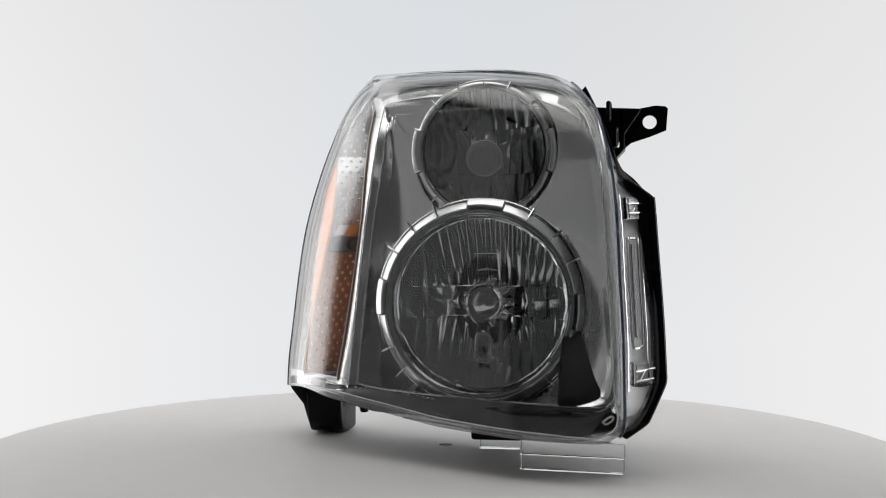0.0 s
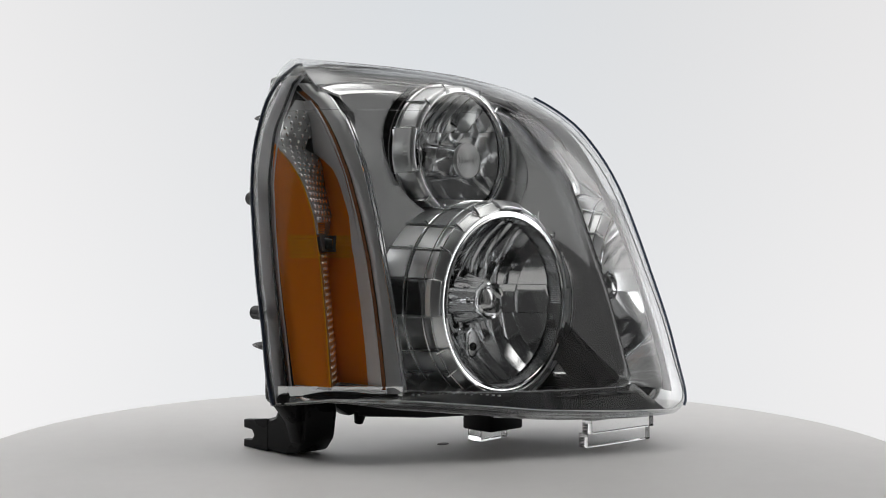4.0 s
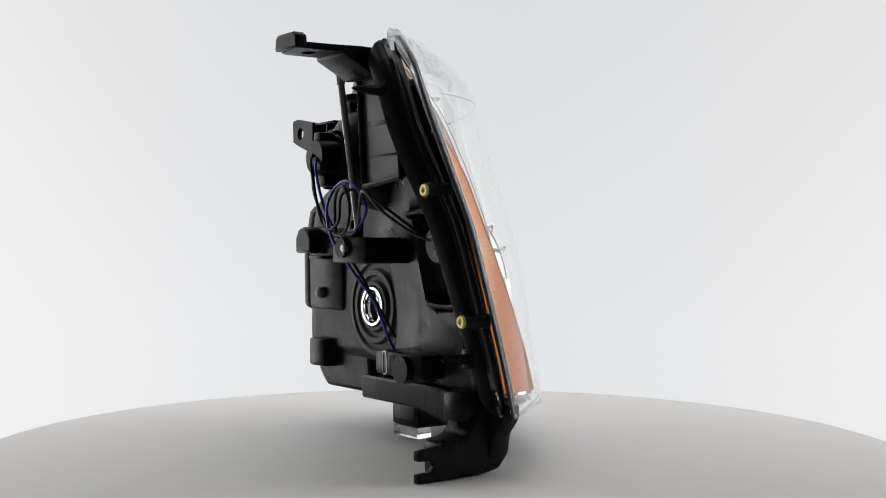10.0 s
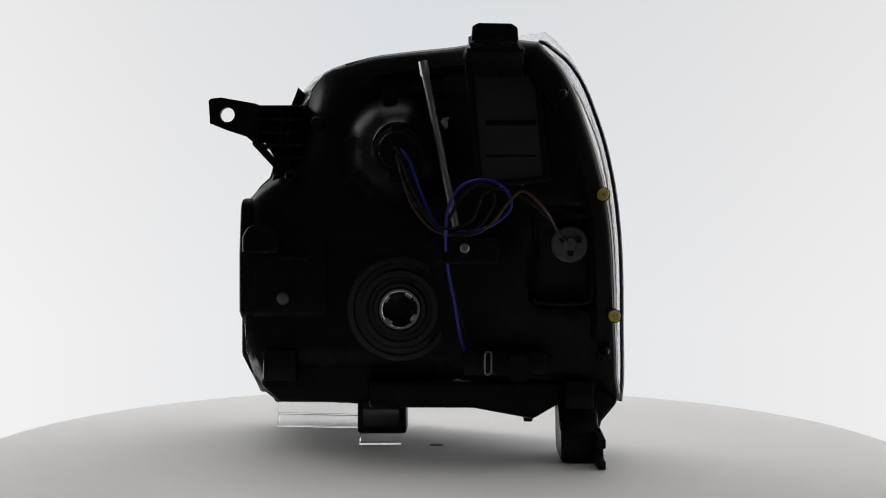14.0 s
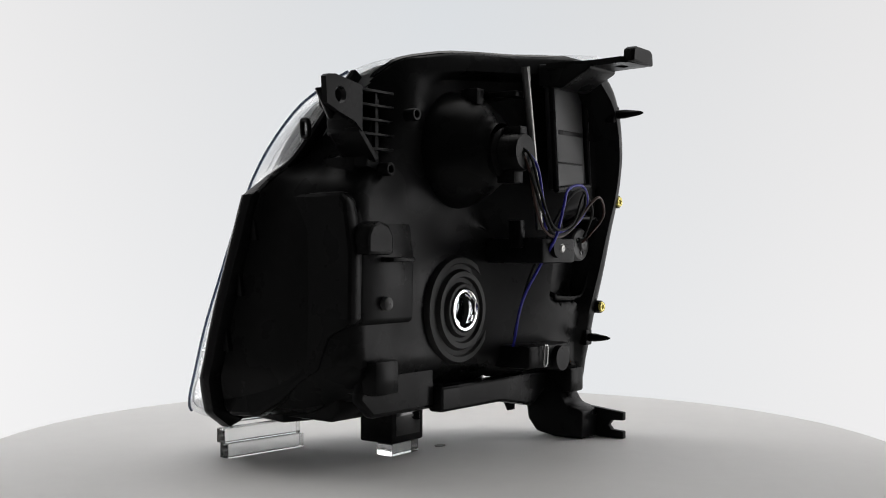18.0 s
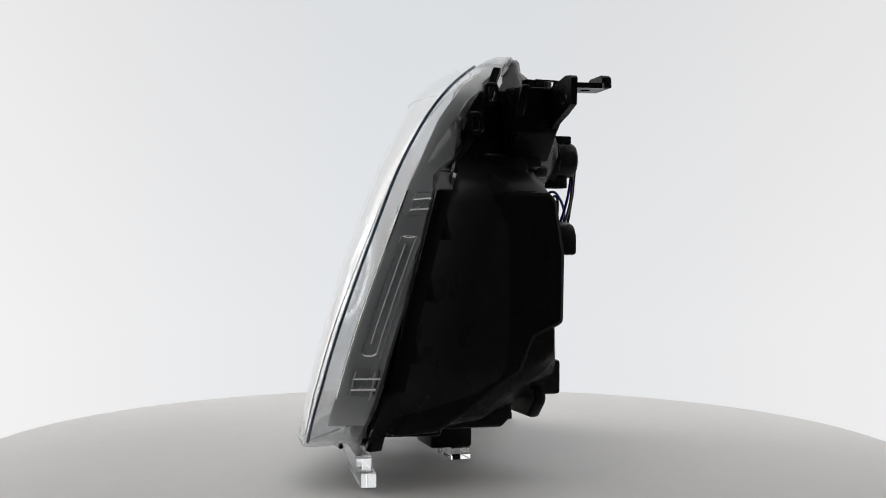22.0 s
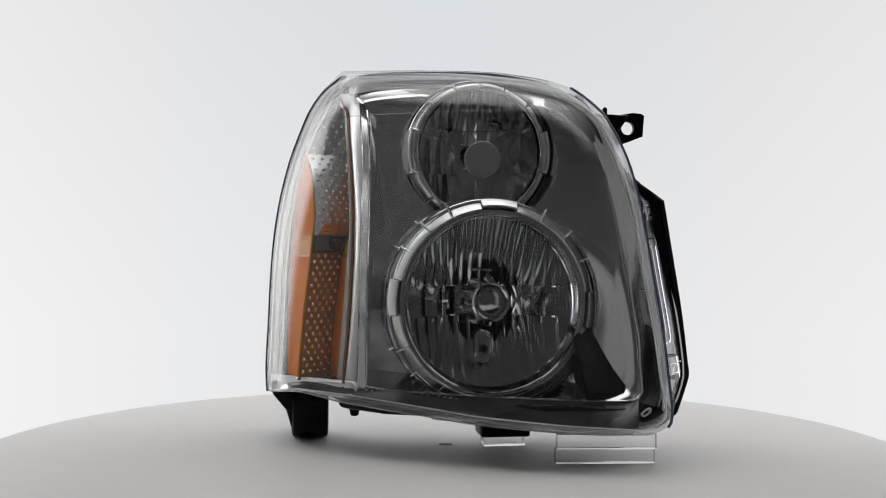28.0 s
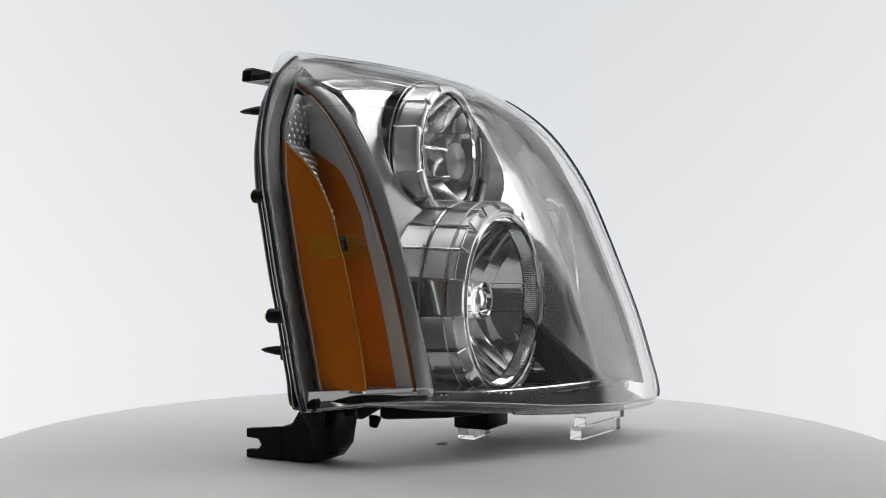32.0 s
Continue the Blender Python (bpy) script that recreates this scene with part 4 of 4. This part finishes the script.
for i in range(16):
    k = 0.03 + 0.30 * i / 15 + (0.02 if i > 8 else 0)
    p = low_edge[0].lerp(low_edge[-1], k)
    a = low_edge[min(int(k * (len(low_edge) - 1)), len(low_edge) - 2)]
    part("moulded_mark", block((p.x, a.y - 0.0030, a.z - 0.0022), (p.x + 0.0028, a.y - 0.0016, a.z - 0.0006), 0.0002), LINER, bezel)
oval = smooth_path([(0.1575, -0.131, 0.0460), (0.1600, -0.131, 0.0440), (0.1650, -0.1305, 0.0470), (0.1660, -0.1305, 0.0500), (0.1630, -0.131, 0.0500), (0.1575, -0.131, 0.0460)], 5)
part("corner_loop", tube(oval, 0.0010, 6), LINER, bezel, "small pale oval loop in the lower corner")

# ---- the rear of the housing ----
part("bulb_boot", lathe([(0.0190, 0.040), (0.0194, 0.0525), (0.0205, 0.0545), (0.0235, 0.0545), (0.0255, 0.0505), (0.0290, 0.0505), (0.0305, 0.0535), (0.0350, 0.0535), (0.0372, 0.0495), (0.0415, 0.0490), (0.0430, 0.0515), (0.0475, 0.0510), (0.0495, 0.0470), (0.0510, 0.034)], (0.0375, 0.1335), 48), RUBBER, headlight, "ribbed black rubber boot")
part("bulb_ring", lathe([(0.0155, 0.0500), (0.0157, 0.0540), (0.0165, 0.0560), (0.0186, 0.0560), (0.0192, 0.0535), (0.0188, 0.046)], (0.0375, 0.1335), 40), REFLECTOR, headlight, "bright metal bulb mounting ring")
for a in (25, 110, 200, 300):
    part("ring_tooth", sector(0.0132, 0.0160, 0.051, 0.0545, (0.0375, 0.1335), a, a + 26, 4, 0.0004), REFLECTOR, bpy.data.objects["bulb_ring"])
dome = part("reflector_dome", lathe([(0.0545, 0.036), (0.0530, 0.050), (0.0510, 0.056), (0.0480, 0.063), (0.0430, 0.073), (0.0360, 0.083), (0.0280, 0.090), (0.0240, 0.092), (0.0215, 0.096)], (0.0375, 0.279), 48), BLACK, headlight, "domed black back of the high beam bowl")
socket = part("bulb_socket", lathe([(0.0215, 0.090), (0.0225, 0.098), (0.0200, 0.100), (0.0175, 0.1005), (0.0170, 0.116), (0.0155, 0.1195), (0.0005, 0.1195)], (0.0365, 0.274), 32), BLACK, headlight, "black high beam bulb socket")
part("socket_tab", block((0.030, 0.100, 0.288), (0.042, 0.117, 0.297), 0.001), BLACK, socket)
part("socket_tab", block((0.029, 0.094, 0.247), (0.044, 0.112, 0.258), 0.001), BLACK, socket)
part("dome_clip", block((0.040, 0.060, 0.318), (0.052, 0.078, 0.332), 0.0015), BLACK, dome)

arm = [(0.1710, 0.3228), (0.2035, 0.3285), (0.2125, 0.3275), (0.2150, 0.3255), (0.2135, 0.3045), (0.1985, 0.2985), (0.1800, 0.2925), (0.1710, 0.2850)]
hole = [(0.1976 + 0.0068 * math.cos(i * math.tau / 20), 0.3125 + 0.0068 * math.sin(i * math.tau / 20)) for i in range(20)]


def plate_with_hole(outline, hole, axis, lo, hi):
    """A flat plate with a round hole through it."""
    a, b, c = AXES[axis]
    bm = bmesh.new()
    faces = []
    for d in (lo, hi):
        def place(p):
            q = [0, 0, 0]
            q[a], q[b], q[c] = p[0], p[1], d
            return q
        loops = []
        for line in (outline, hole):
            vs = [bm.verts.new(place(p)) for p in line]
            es = [bm.edges.new((vs[i], vs[(i + 1) % len(vs)])) for i in range(len(vs))]
            loops.append((vs, es))
        bmesh.ops.triangle_fill(bm, use_beauty=True, edges=loops[0][1] + loops[1][1])
        faces.append(loops)
    for k in (0, 1):
        p, q = faces[0][k][0], faces[1][k][0]
        for i in range(len(p)):
            j = (i + 1) % len(p)
            bm.faces.new((p[i], p[j], q[j], q[i]))
    return bm


tab = part("mounting_tab", plate_with_hole(arm, hole, "y", 0.042, 0.0475), BLACK, headlight, "black mounting tab with a round hole")
for z in (0.3205, 0.3085, 0.2965, 0.2845, 0.2725):
    far = 0.1740 if z > 0.2855 else 0.1535 + (z - 0.266) * 1.02
    part("tab_rib", block((0.128, 0.012, z - 0.0011), (far, 0.0455, z + 0.0011), 0.0004), BLACK, tab)
part("tab_edge", prism([(0.150, 0.2630), (0.1540, 0.2630), (0.1745, 0.2850), (0.1745, 0.2885), (0.1710, 0.2885), (0.150, 0.2660)], "y", 0.012, 0.0465, 0.0006), BLACK, tab)
part("tab_wall", block((0.1690, 0.010, 0.2835), (0.1735, 0.0455, 0.3225), 0.0006), BLACK, tab)
part("tab_wall", block((0.1465, 0.008, 0.262), (0.1500, 0.043, 0.3215), 0.0006), BLACK, tab)
part("tab_web", prism([(0.128, 0.325), (0.190, 0.322), (0.165, 0.285), (0.150, 0.262), (0.128, 0.260)], "y", 0.010, 0.018, 0.002), BLACK, tab)

plate = [(-0.070, 0.105), (-0.072, 0.135), (-0.066, 0.160), (-0.063, 0.185), (-0.058, 0.190), (-0.028, 0.186), (-0.024, 0.180), (-0.027, 0.150), (-0.022, 0.125), (-0.020, 0.105)]
eye_hole = [(-0.045 + 0.0075 * math.cos(i * math.tau / 16), 0.170 + 0.0055 * math.sin(i * math.tau / 16)) for i in range(16)]
top_bracket = part("top_bracket", plate_with_hole(plate, eye_hole, "z", 0.3545, 0.3600), BLACK, headlight, "black upper mounting bracket")
part("bracket_lip", prism([(-0.064, 0.3545), (-0.026, 0.3555), (-0.027, 0.3665), (-0.032, 0.3690), (-0.058, 0.3685), (-0.063, 0.3655)], "y", 0.181, 0.192, 0.0015), BLACK, top_bracket)
part("bracket_web", prism([(0.095, 0.340), (0.120, 0.336), (0.150, 0.352), (0.150, 0.3567), (0.095, 0.3605)], "x", -0.071, -0.022, 0.002), BLACK, top_bracket)

foot_line = [(0.058, 0.060), (0.030, 0.058), (0.026, 0.040), (0.030, 0.016), (0.040, 0.004), (0.060, 0.0005), (0.094, 0.0008), (0.094, 0.0285), (0.075, 0.034)]
foot = part("foot_bracket", prism(foot_line, "x", -0.142, -0.107, 0.003), BLACK, headlight, "black lower bracket with a forked end")
fork = [(0.085, 0.0005), (0.1235, 0.0005), (0.1235, 0.0078), (0.1105, 0.0085), (0.1070, 0.0130), (0.1105, 0.0178), (0.1235, 0.0185), (0.1235, 0.0265), (0.085, 0.0305)]
part("fork", prism(fork, "x", -0.1425, -0.1360, 0.0008), BLACK, foot)
part("foot_web", prism([(-0.107, 0.062), (-0.1625, 0.060), (-0.1620, 0.048), (-0.1480, 0.031), (-0.1425, 0.012), (-0.1180, 0.012), (-0.107, 0.026)], "y", 0.034, 0.052, 0.003), BLACK, foot)
part("foot_rib", block((-0.138, 0.050, 0.045), (-0.112, 0.078, 0.070), 0.003), BLACK, foot)

for name, tip, length in (("locating_pin", (-0.1033, 0.1617, 0.3188), 0.034), ("locating_pin", (-0.1463, 0.1034, 0.0987), 0.030)):
    t = Vector(tip)
    pin = part(name, tube([t - Vector((0, length, 0)), t - Vector((0, length * 0.55, 0)), t - Vector((0, 0.004, 0)), t], 0.004, 10, [0.0042, 0.0042, 0.0022, 0.0008]), BLACK, headlight, "tapered black locating pin")
    part("pin_base", block(t - Vector((0.006, length + 0.004, 0.008)), t + Vector((0.006, 0.006 - length, 0.008)), 0.0015), BLACK, pin)
for p in ((-0.1405, 0.1175, 0.2362), (-0.1542, 0.0905, 0.1299)):
    boss = part("screw_boss", rod(Vector(p) - Vector((0, 0.026, 0)), Vector(p) - Vector((0, 0.002, 0)), 0.0072, 20, 0.0064), BLACK, headlight, "black boss with a yellow-plated screw")
    part("screw", lathe([(0.0005, p[1] - 0.0015), (0.0018, p[1] - 0.0012), (0.0024, p[1] + 0.0002), (0.0048, p[1] + 0.0002), (0.0055, p[1] - 0.0015), (0.0055, p[1] - 0.004)], (p[0], p[2]), 20), BRASS, boss, "yellow zinc-plated screw")

adjuster = part("adjuster_rod", rod((0.0148, 0.1050, 0.3505), (-0.0145, 0.1020, 0.2070), 0.0034, 14), STEEL, headlight, "long grey steel adjuster rod")
part("rod_tip", rod((0.0150, 0.1050, 0.3525), (0.0128, 0.1049, 0.3400), 0.0042, 8), STEEL, adjuster)
part("rod_guide", block((0.001, 0.060, 0.326), (0.024, 0.1005, 0.331), 0.001), BLACK, adjuster)
gear = part("adjuster_box", block((-0.052, 0.055, 0.176), (0.006, 0.118, 0.199), 0.003), BLACK, headlight, "black adjuster gearbox")
part("gear_cap", rod((-0.016, 0.100, 0.190), (-0.016, 0.122, 0.190), 0.010, 18, 0.009), BLACK, gear)
part("gear_pin", lathe([(0.0005, 0.1235), (0.003, 0.1232), (0.0042, 0.122), (0.0042, 0.119)], (-0.0216, 0.1896), 16), STEEL, gear, "small bright pin")
part("gear_post", block((0.004, 0.085, 0.190), (0.012, 0.098, 0.215), 0.001), BLACK, gear)

part("vent_cap", prism([(0.148, 0.184), (0.181, 0.184), (0.181, 0.200), (0.176, 0.209), (0.165, 0.212), (0.154, 0.209), (0.148, 0.200)], "y", 0.030, 0.0625, 0.003), BLACK, headlight, "black vent cap on the back")
part("vent_hood", block((0.120, 0.040, 0.178), (0.150, 0.0635, 0.182), 0.0015), BLACK, headlight, "thin black ledge below the vent")
part("plug_housing", block((0.132, 0.005, 0.067), (0.163, 0.0555, 0.096), 0.003), BLACK, headlight, "black connector block")
part("rear_stud", lathe([(0.0005, 0.0562), (0.0035, 0.0560), (0.0055, 0.0545), (0.0060, 0.050)], (0.1451, 0.1431), 20), GREY_SOCKET, headlight, "small grey stud")
part("motor_box", block((-0.095, 0.045, 0.076), (-0.020, 0.088, 0.098), 0.004), BLACK, headlight, "black levelling motor block")
part("motor_cap", rod((-0.070, 0.060, 0.084), (-0.070, 0.094, 0.084), 0.013, 20, 0.012), BLACK, headlight, "round black motor cap")
part("bright_clip", tube(smooth_path([(-0.0455, 0.091, 0.080), (-0.0455, 0.0915, 0.096), (-0.0425, 0.0915, 0.098), (-0.0400, 0.0915, 0.096), (-0.0400, 0.091, 0.080), (-0.0427, 0.0912, 0.078), (-0.0455, 0.091, 0.080)], 5), 0.0009, 6), STEEL, headlight, "bright wire clip")
for p in ((0.1135, 0.0584, 0.304), (0.1384, 0.0504, 0.256)):
    part("moulded_ring", lathe([(0.0030, p[1] - 0.006), (0.0030, p[1] + 0.0002), (0.0036, p[1] + 0.0008), (0.0050, p[1] + 0.0008), (0.0056, p[1]), (0.0060, p[1] - 0.010)], (p[0], p[2]), 24), BLACK, headlight, "small round moulded ring on the rear shoulder")
part("leg_box", block((0.0335, -0.034, 0.0115), (0.0805, 0.0045, 0.052), 0.0025), BLACK, headlight, "black box leg below the housing")
# raised black plate stands in for the shade of a recess
part("leg_recess_plate", block((0.040, 0.0030, 0.018), (0.075, 0.0055, 0.047), 0.001), GLOSS_BLACK, headlight, "gloss black plate for the shade of the leg's recess")
part("bottom_lug", rod((-0.082, 0.024, 0.036), (-0.082, 0.026, 0.027), 0.006, 14, 0.004), BLACK, headlight, "small black lug underneath")
part("step_block", prism([(0.062, 0.046), (0.150, 0.046), (0.168, 0.062), (0.160, 0.105), (0.120, 0.118), (0.085, 0.112), (0.066, 0.090)], "y", 0.0310, 0.0415, 0.004), BLACK, headlight, "stepped black lower corner of the housing")
recess = [(-0.024, 0.350), (-0.074, 0.350), (-0.086, 0.335), (-0.094, 0.250), (-0.034, 0.244)]
frame_in = part("rear_panel", prism([(x * 0.96 - 0.002, z) for x, z in recess], "y", 0.098, 0.1065, 0.003), REAR_GREY, headlight, "smooth dark grey recessed rear panel")
for z, h in ((0.2985, 0.0022), (0.2700, 0.0010)):
    part("panel_groove", block((-0.084, 0.1055, z - h), (-0.040, 0.1072, z + h), 0.0005), BLACK, frame_in)
for k in range(len(recess)):
    a, b = recess[k], recess[(k + 1) % len(recess)]
    part("panel_rib", rod((a[0], 0.108, a[1]), (b[0], 0.108, b[1]), 0.0028, 8), BLACK, frame_in)
well = smooth_path([(-0.111 + a * 0.026, 0.0, 0.180 + b * 0.039) for a, b in ((-1, -0.8), (-1, 0.8), (-0.7, 1), (0.7, 1), (1, 0.8), (1, -0.8), (0.7, -1), (-0.7, -1), (-1, -0.8))], 4)
for p in well:
    p.y = back_y(p.x * 1.12, 0.180 + (p.z - 0.180) * 1.18) + 0.001
part("marker_well", tube(well, 0.0024, 8), BLACK, headlight, "raised edge of the well round the marker socket")
msock = part("marker_socket", lathe([(0.0165, 0.078), (0.0165, 0.0855), (0.0150, 0.0875), (0.006, 0.0875), (0.005, 0.091), (0.0005, 0.091)], (-0.1154, 0.1935), 28), GREY_SOCKET, headlight, "round grey marker bulb socket")
# raised black discs stand in for the shade in the socket's holes
for a in (30, 150, 270):
    part("hole_disc", rod((-0.1154 + 0.008 * math.cos(radians(a)), 0.086, 0.1935 + 0.008 * math.sin(radians(a))), (-0.1154 + 0.008 * math.cos(radians(a)), 0.0885, 0.1935 + 0.008 * math.sin(radians(a))), 0.003, 10), GLOSS_BLACK, msock)

# ---- wires ----
def wire(colour, mat, r, *pts):
    """An insulated wire along a smooth line through its points."""
    part("wire", tube(smooth_path(pts, 10), r, 8), mat, headlight, colour + " insulated wire")


wire("blue", BLUE, 0.0014, (0.034, 0.118, 0.276), (0.025, 0.124, 0.262), (0.017, 0.124, 0.24), (0.008, 0.121, 0.218), (0.0, 0.118, 0.206))
wire("blue", BLUE, 0.0014, (-0.0255, 0.066, 0.092), (-0.019, 0.072, 0.106), (-0.013, 0.084, 0.14), (-0.0070, 0.106, 0.172), (-0.0055, 0.1245, 0.199), (-0.008, 0.131, 0.225), (-0.02, 0.129, 0.243), (-0.042, 0.13, 0.2475), (-0.058, 0.127, 0.238), (-0.06, 0.122, 0.222), (-0.04, 0.119, 0.207), (-0.014, 0.117, 0.203))
wire("brown", BROWN, 0.0013, (0.038, 0.118, 0.272), (0.033, 0.122, 0.255), (0.024, 0.122, 0.228), (0.006, 0.12, 0.206), (-0.02, 0.118, 0.2), (-0.042, 0.12, 0.208), (-0.06, 0.128, 0.23), (-0.073, 0.132, 0.2375), (-0.091, 0.126, 0.221), (-0.103, 0.104, 0.203), (-0.112, 0.091, 0.196))
wire("black", BLACK_WIRE, 0.0014, (0.036, 0.118, 0.268), (0.03, 0.124, 0.246), (0.014, 0.124, 0.22), (-0.006, 0.122, 0.203), (-0.03, 0.124, 0.206), (-0.046, 0.13, 0.226), (-0.042, 0.133, 0.242), (-0.026, 0.131, 0.24), (-0.012, 0.125, 0.222), (-0.004, 0.116, 0.198), (-0.01, 0.092, 0.158), (-0.024, 0.068, 0.108))
wire("black", BLACK_WIRE, 0.0013, (0.04, 0.118, 0.278), (0.034, 0.124, 0.268), (0.022, 0.126, 0.238), (0.002, 0.128, 0.208), (-0.026, 0.13, 0.212), (-0.038, 0.133, 0.236), (-0.058, 0.126, 0.239), (-0.084, 0.118, 0.224), (-0.106, 0.096, 0.201))

# ---- clear fittings and clips on the side ----
# mirror-metal tubes stand in for bright refraction streaks in the clear plastic
for k, r in ((0.34, 0.0010), (0.86, 0.0009)):
    line = [out_of(back_of(section(1, 0.075 + 0.160 * i / 16), k), 0.0048) for i in range(17)]
    part("skirt_rib", tube(line, r, 8), CLEAR_DOT, headlight, "rib along the clear rim, its bright streak in mirror metal")


def on_skirt(z, k, d):
    """A point on the outside of the rim's side at height z, k of the way back."""
    return out_of(back_of(section(1, z), k), d)


slot = [on_skirt(0.1985, k, 0.0056) for k in (0.60, 0.72)] + [on_skirt(0.1985 - 0.0880 * i / 10, 0.78, 0.0056) for i in range(11)]
slot += [on_skirt(0.1085, k, 0.0056) for k in (0.72, 0.60)] + [on_skirt(0.1105 + 0.0880 * i / 10, 0.54, 0.0056) for i in range(11)]
part("slot_rib", tube(slot + [slot[0]], 0.0011, 8), CLEAR_DOT, headlight, "slot outline on the clear rim, its glint in mirror metal")
part("slot_bar", tube([on_skirt(0.1930 - 0.0760 * i / 8, 0.655, 0.0050) for i in range(9)], 0.0013, 8), CLEAR_DOT, headlight, "mirror-metal streak for the glint inside the slot")
for z in (0.2235, 0.0895):
    clip = part("rim_clip", loft([[on_skirt(z + dz, k, d) for k, d in ((0.46, 0.004), (0.46, 0.0085), (0.62, 0.0100), (0.88, 0.0090), (0.88, 0.004))] for dz in (-0.0090, -0.0080, -0.0015, 0.0015, 0.0080, 0.0090)], cap_start=True, cap_end=True), ACRYLIC, headlight, "clear moulded clip", angle=25)
    # thin mirror-metal rods put in as the clear clip's highlights
    for a, b in (((0.50, -0.008), (0.50, 0.008)), ((0.84, -0.008), (0.80, 0.009)), ((0.47, 0.0035), (0.90, 0.0045)), ((0.48, -0.0045), (0.88, -0.0035)), ((0.62, -0.0035), (0.74, 0.0040))):
        part("clip_glint", rod(on_skirt(z + a[1], a[0], 0.0094), on_skirt(z + b[1], b[0], 0.0094), 0.0008, 6), CLEAR_DOT, clip)
for p in ((0.1625, -0.0220, 0.2925), (0.1560, -0.0060, 0.318)):
    c = Vector(p)
    loop = [c + Vector((0.003, -0.004, 0.007)), c + Vector((0.004, 0.004, 0.006)), c + Vector((0.004, 0.005, -0.006)), c + Vector((0.003, -0.003, -0.007)), c + Vector((0.003, -0.004, 0.007))]
    part("snap_clip", tube(smooth_path(loop, 4), 0.0022, 8), BLACK, headlight, "black snap clip")
under = smooth_path([(-0.02, -0.086, 0.040), (0.02, -0.085, 0.0345), (0.06, -0.105, 0.0315), (0.12, -0.128, 0.0295), (0.150, -0.130, 0.030)], 6)
part("under_rail", tube(under, 0.0022, 8), ACRYLIC, headlight, "clear rail under the lens")
part("under_shell", prism([(-0.06, -0.040), (0.0, -0.068), (0.08, -0.108), (0.15, -0.122), (0.165, -0.05), (0.05, -0.01), (-0.1, 0.01)], "z", 0.036, 0.0500, 0.004), BLACK, headlight, "black underside of the housing")
part("rear_keel", prism([(-0.128, 0.056), (-0.108, 0.046), (-0.085, 0.0325), (-0.030, 0.0425), (0.066, 0.0425), (0.066, 0.066), (-0.128, 0.066)], "y", 0.0345, 0.050, 0.003), BLACK, headlight, "black lower rear edge of the housing")


# ---- the acrylic supports ----
def acrylic_block(length, width, height, m, label):
    bm = bmesh.new()
    bmesh.ops.create_cube(bm, size=1)
    for v in bm.verts:
        v.co = Vector((v.co.x * length, v.co.y * width, (v.co.z + 0.5) * height))
    bevel(bm, 0.0004, 1)
    for v in bm.verts:
        v.co = m @ v.co
    ob = part("acrylic_block", bm, ACRYLIC, None)
    return tagged(ob, label, "block", "acrylic supports")


blocks = [acrylic_block(0.088, 0.0125, 0.0130, pose(0.1310, -0.1085, 0.0003, 0, 0, -5.8), "clear acrylic bar lying on the turntable"),
          acrylic_block(0.088, 0.0125, 0.0130, pose(0.1315, -0.1125, 0.0135, 0, 0, -5.8), "clear acrylic bar stacked under the lens rim"),
          acrylic_block(0.0400, 0.0180, 0.0110, pose(0.0590, -0.0060, 0.0003, 0, 0, 2), "small clear acrylic block below the box leg")]


def motions():
    for ob in (turntable, headlight, *blocks):
        walk(ob, turn_rows())


motions()
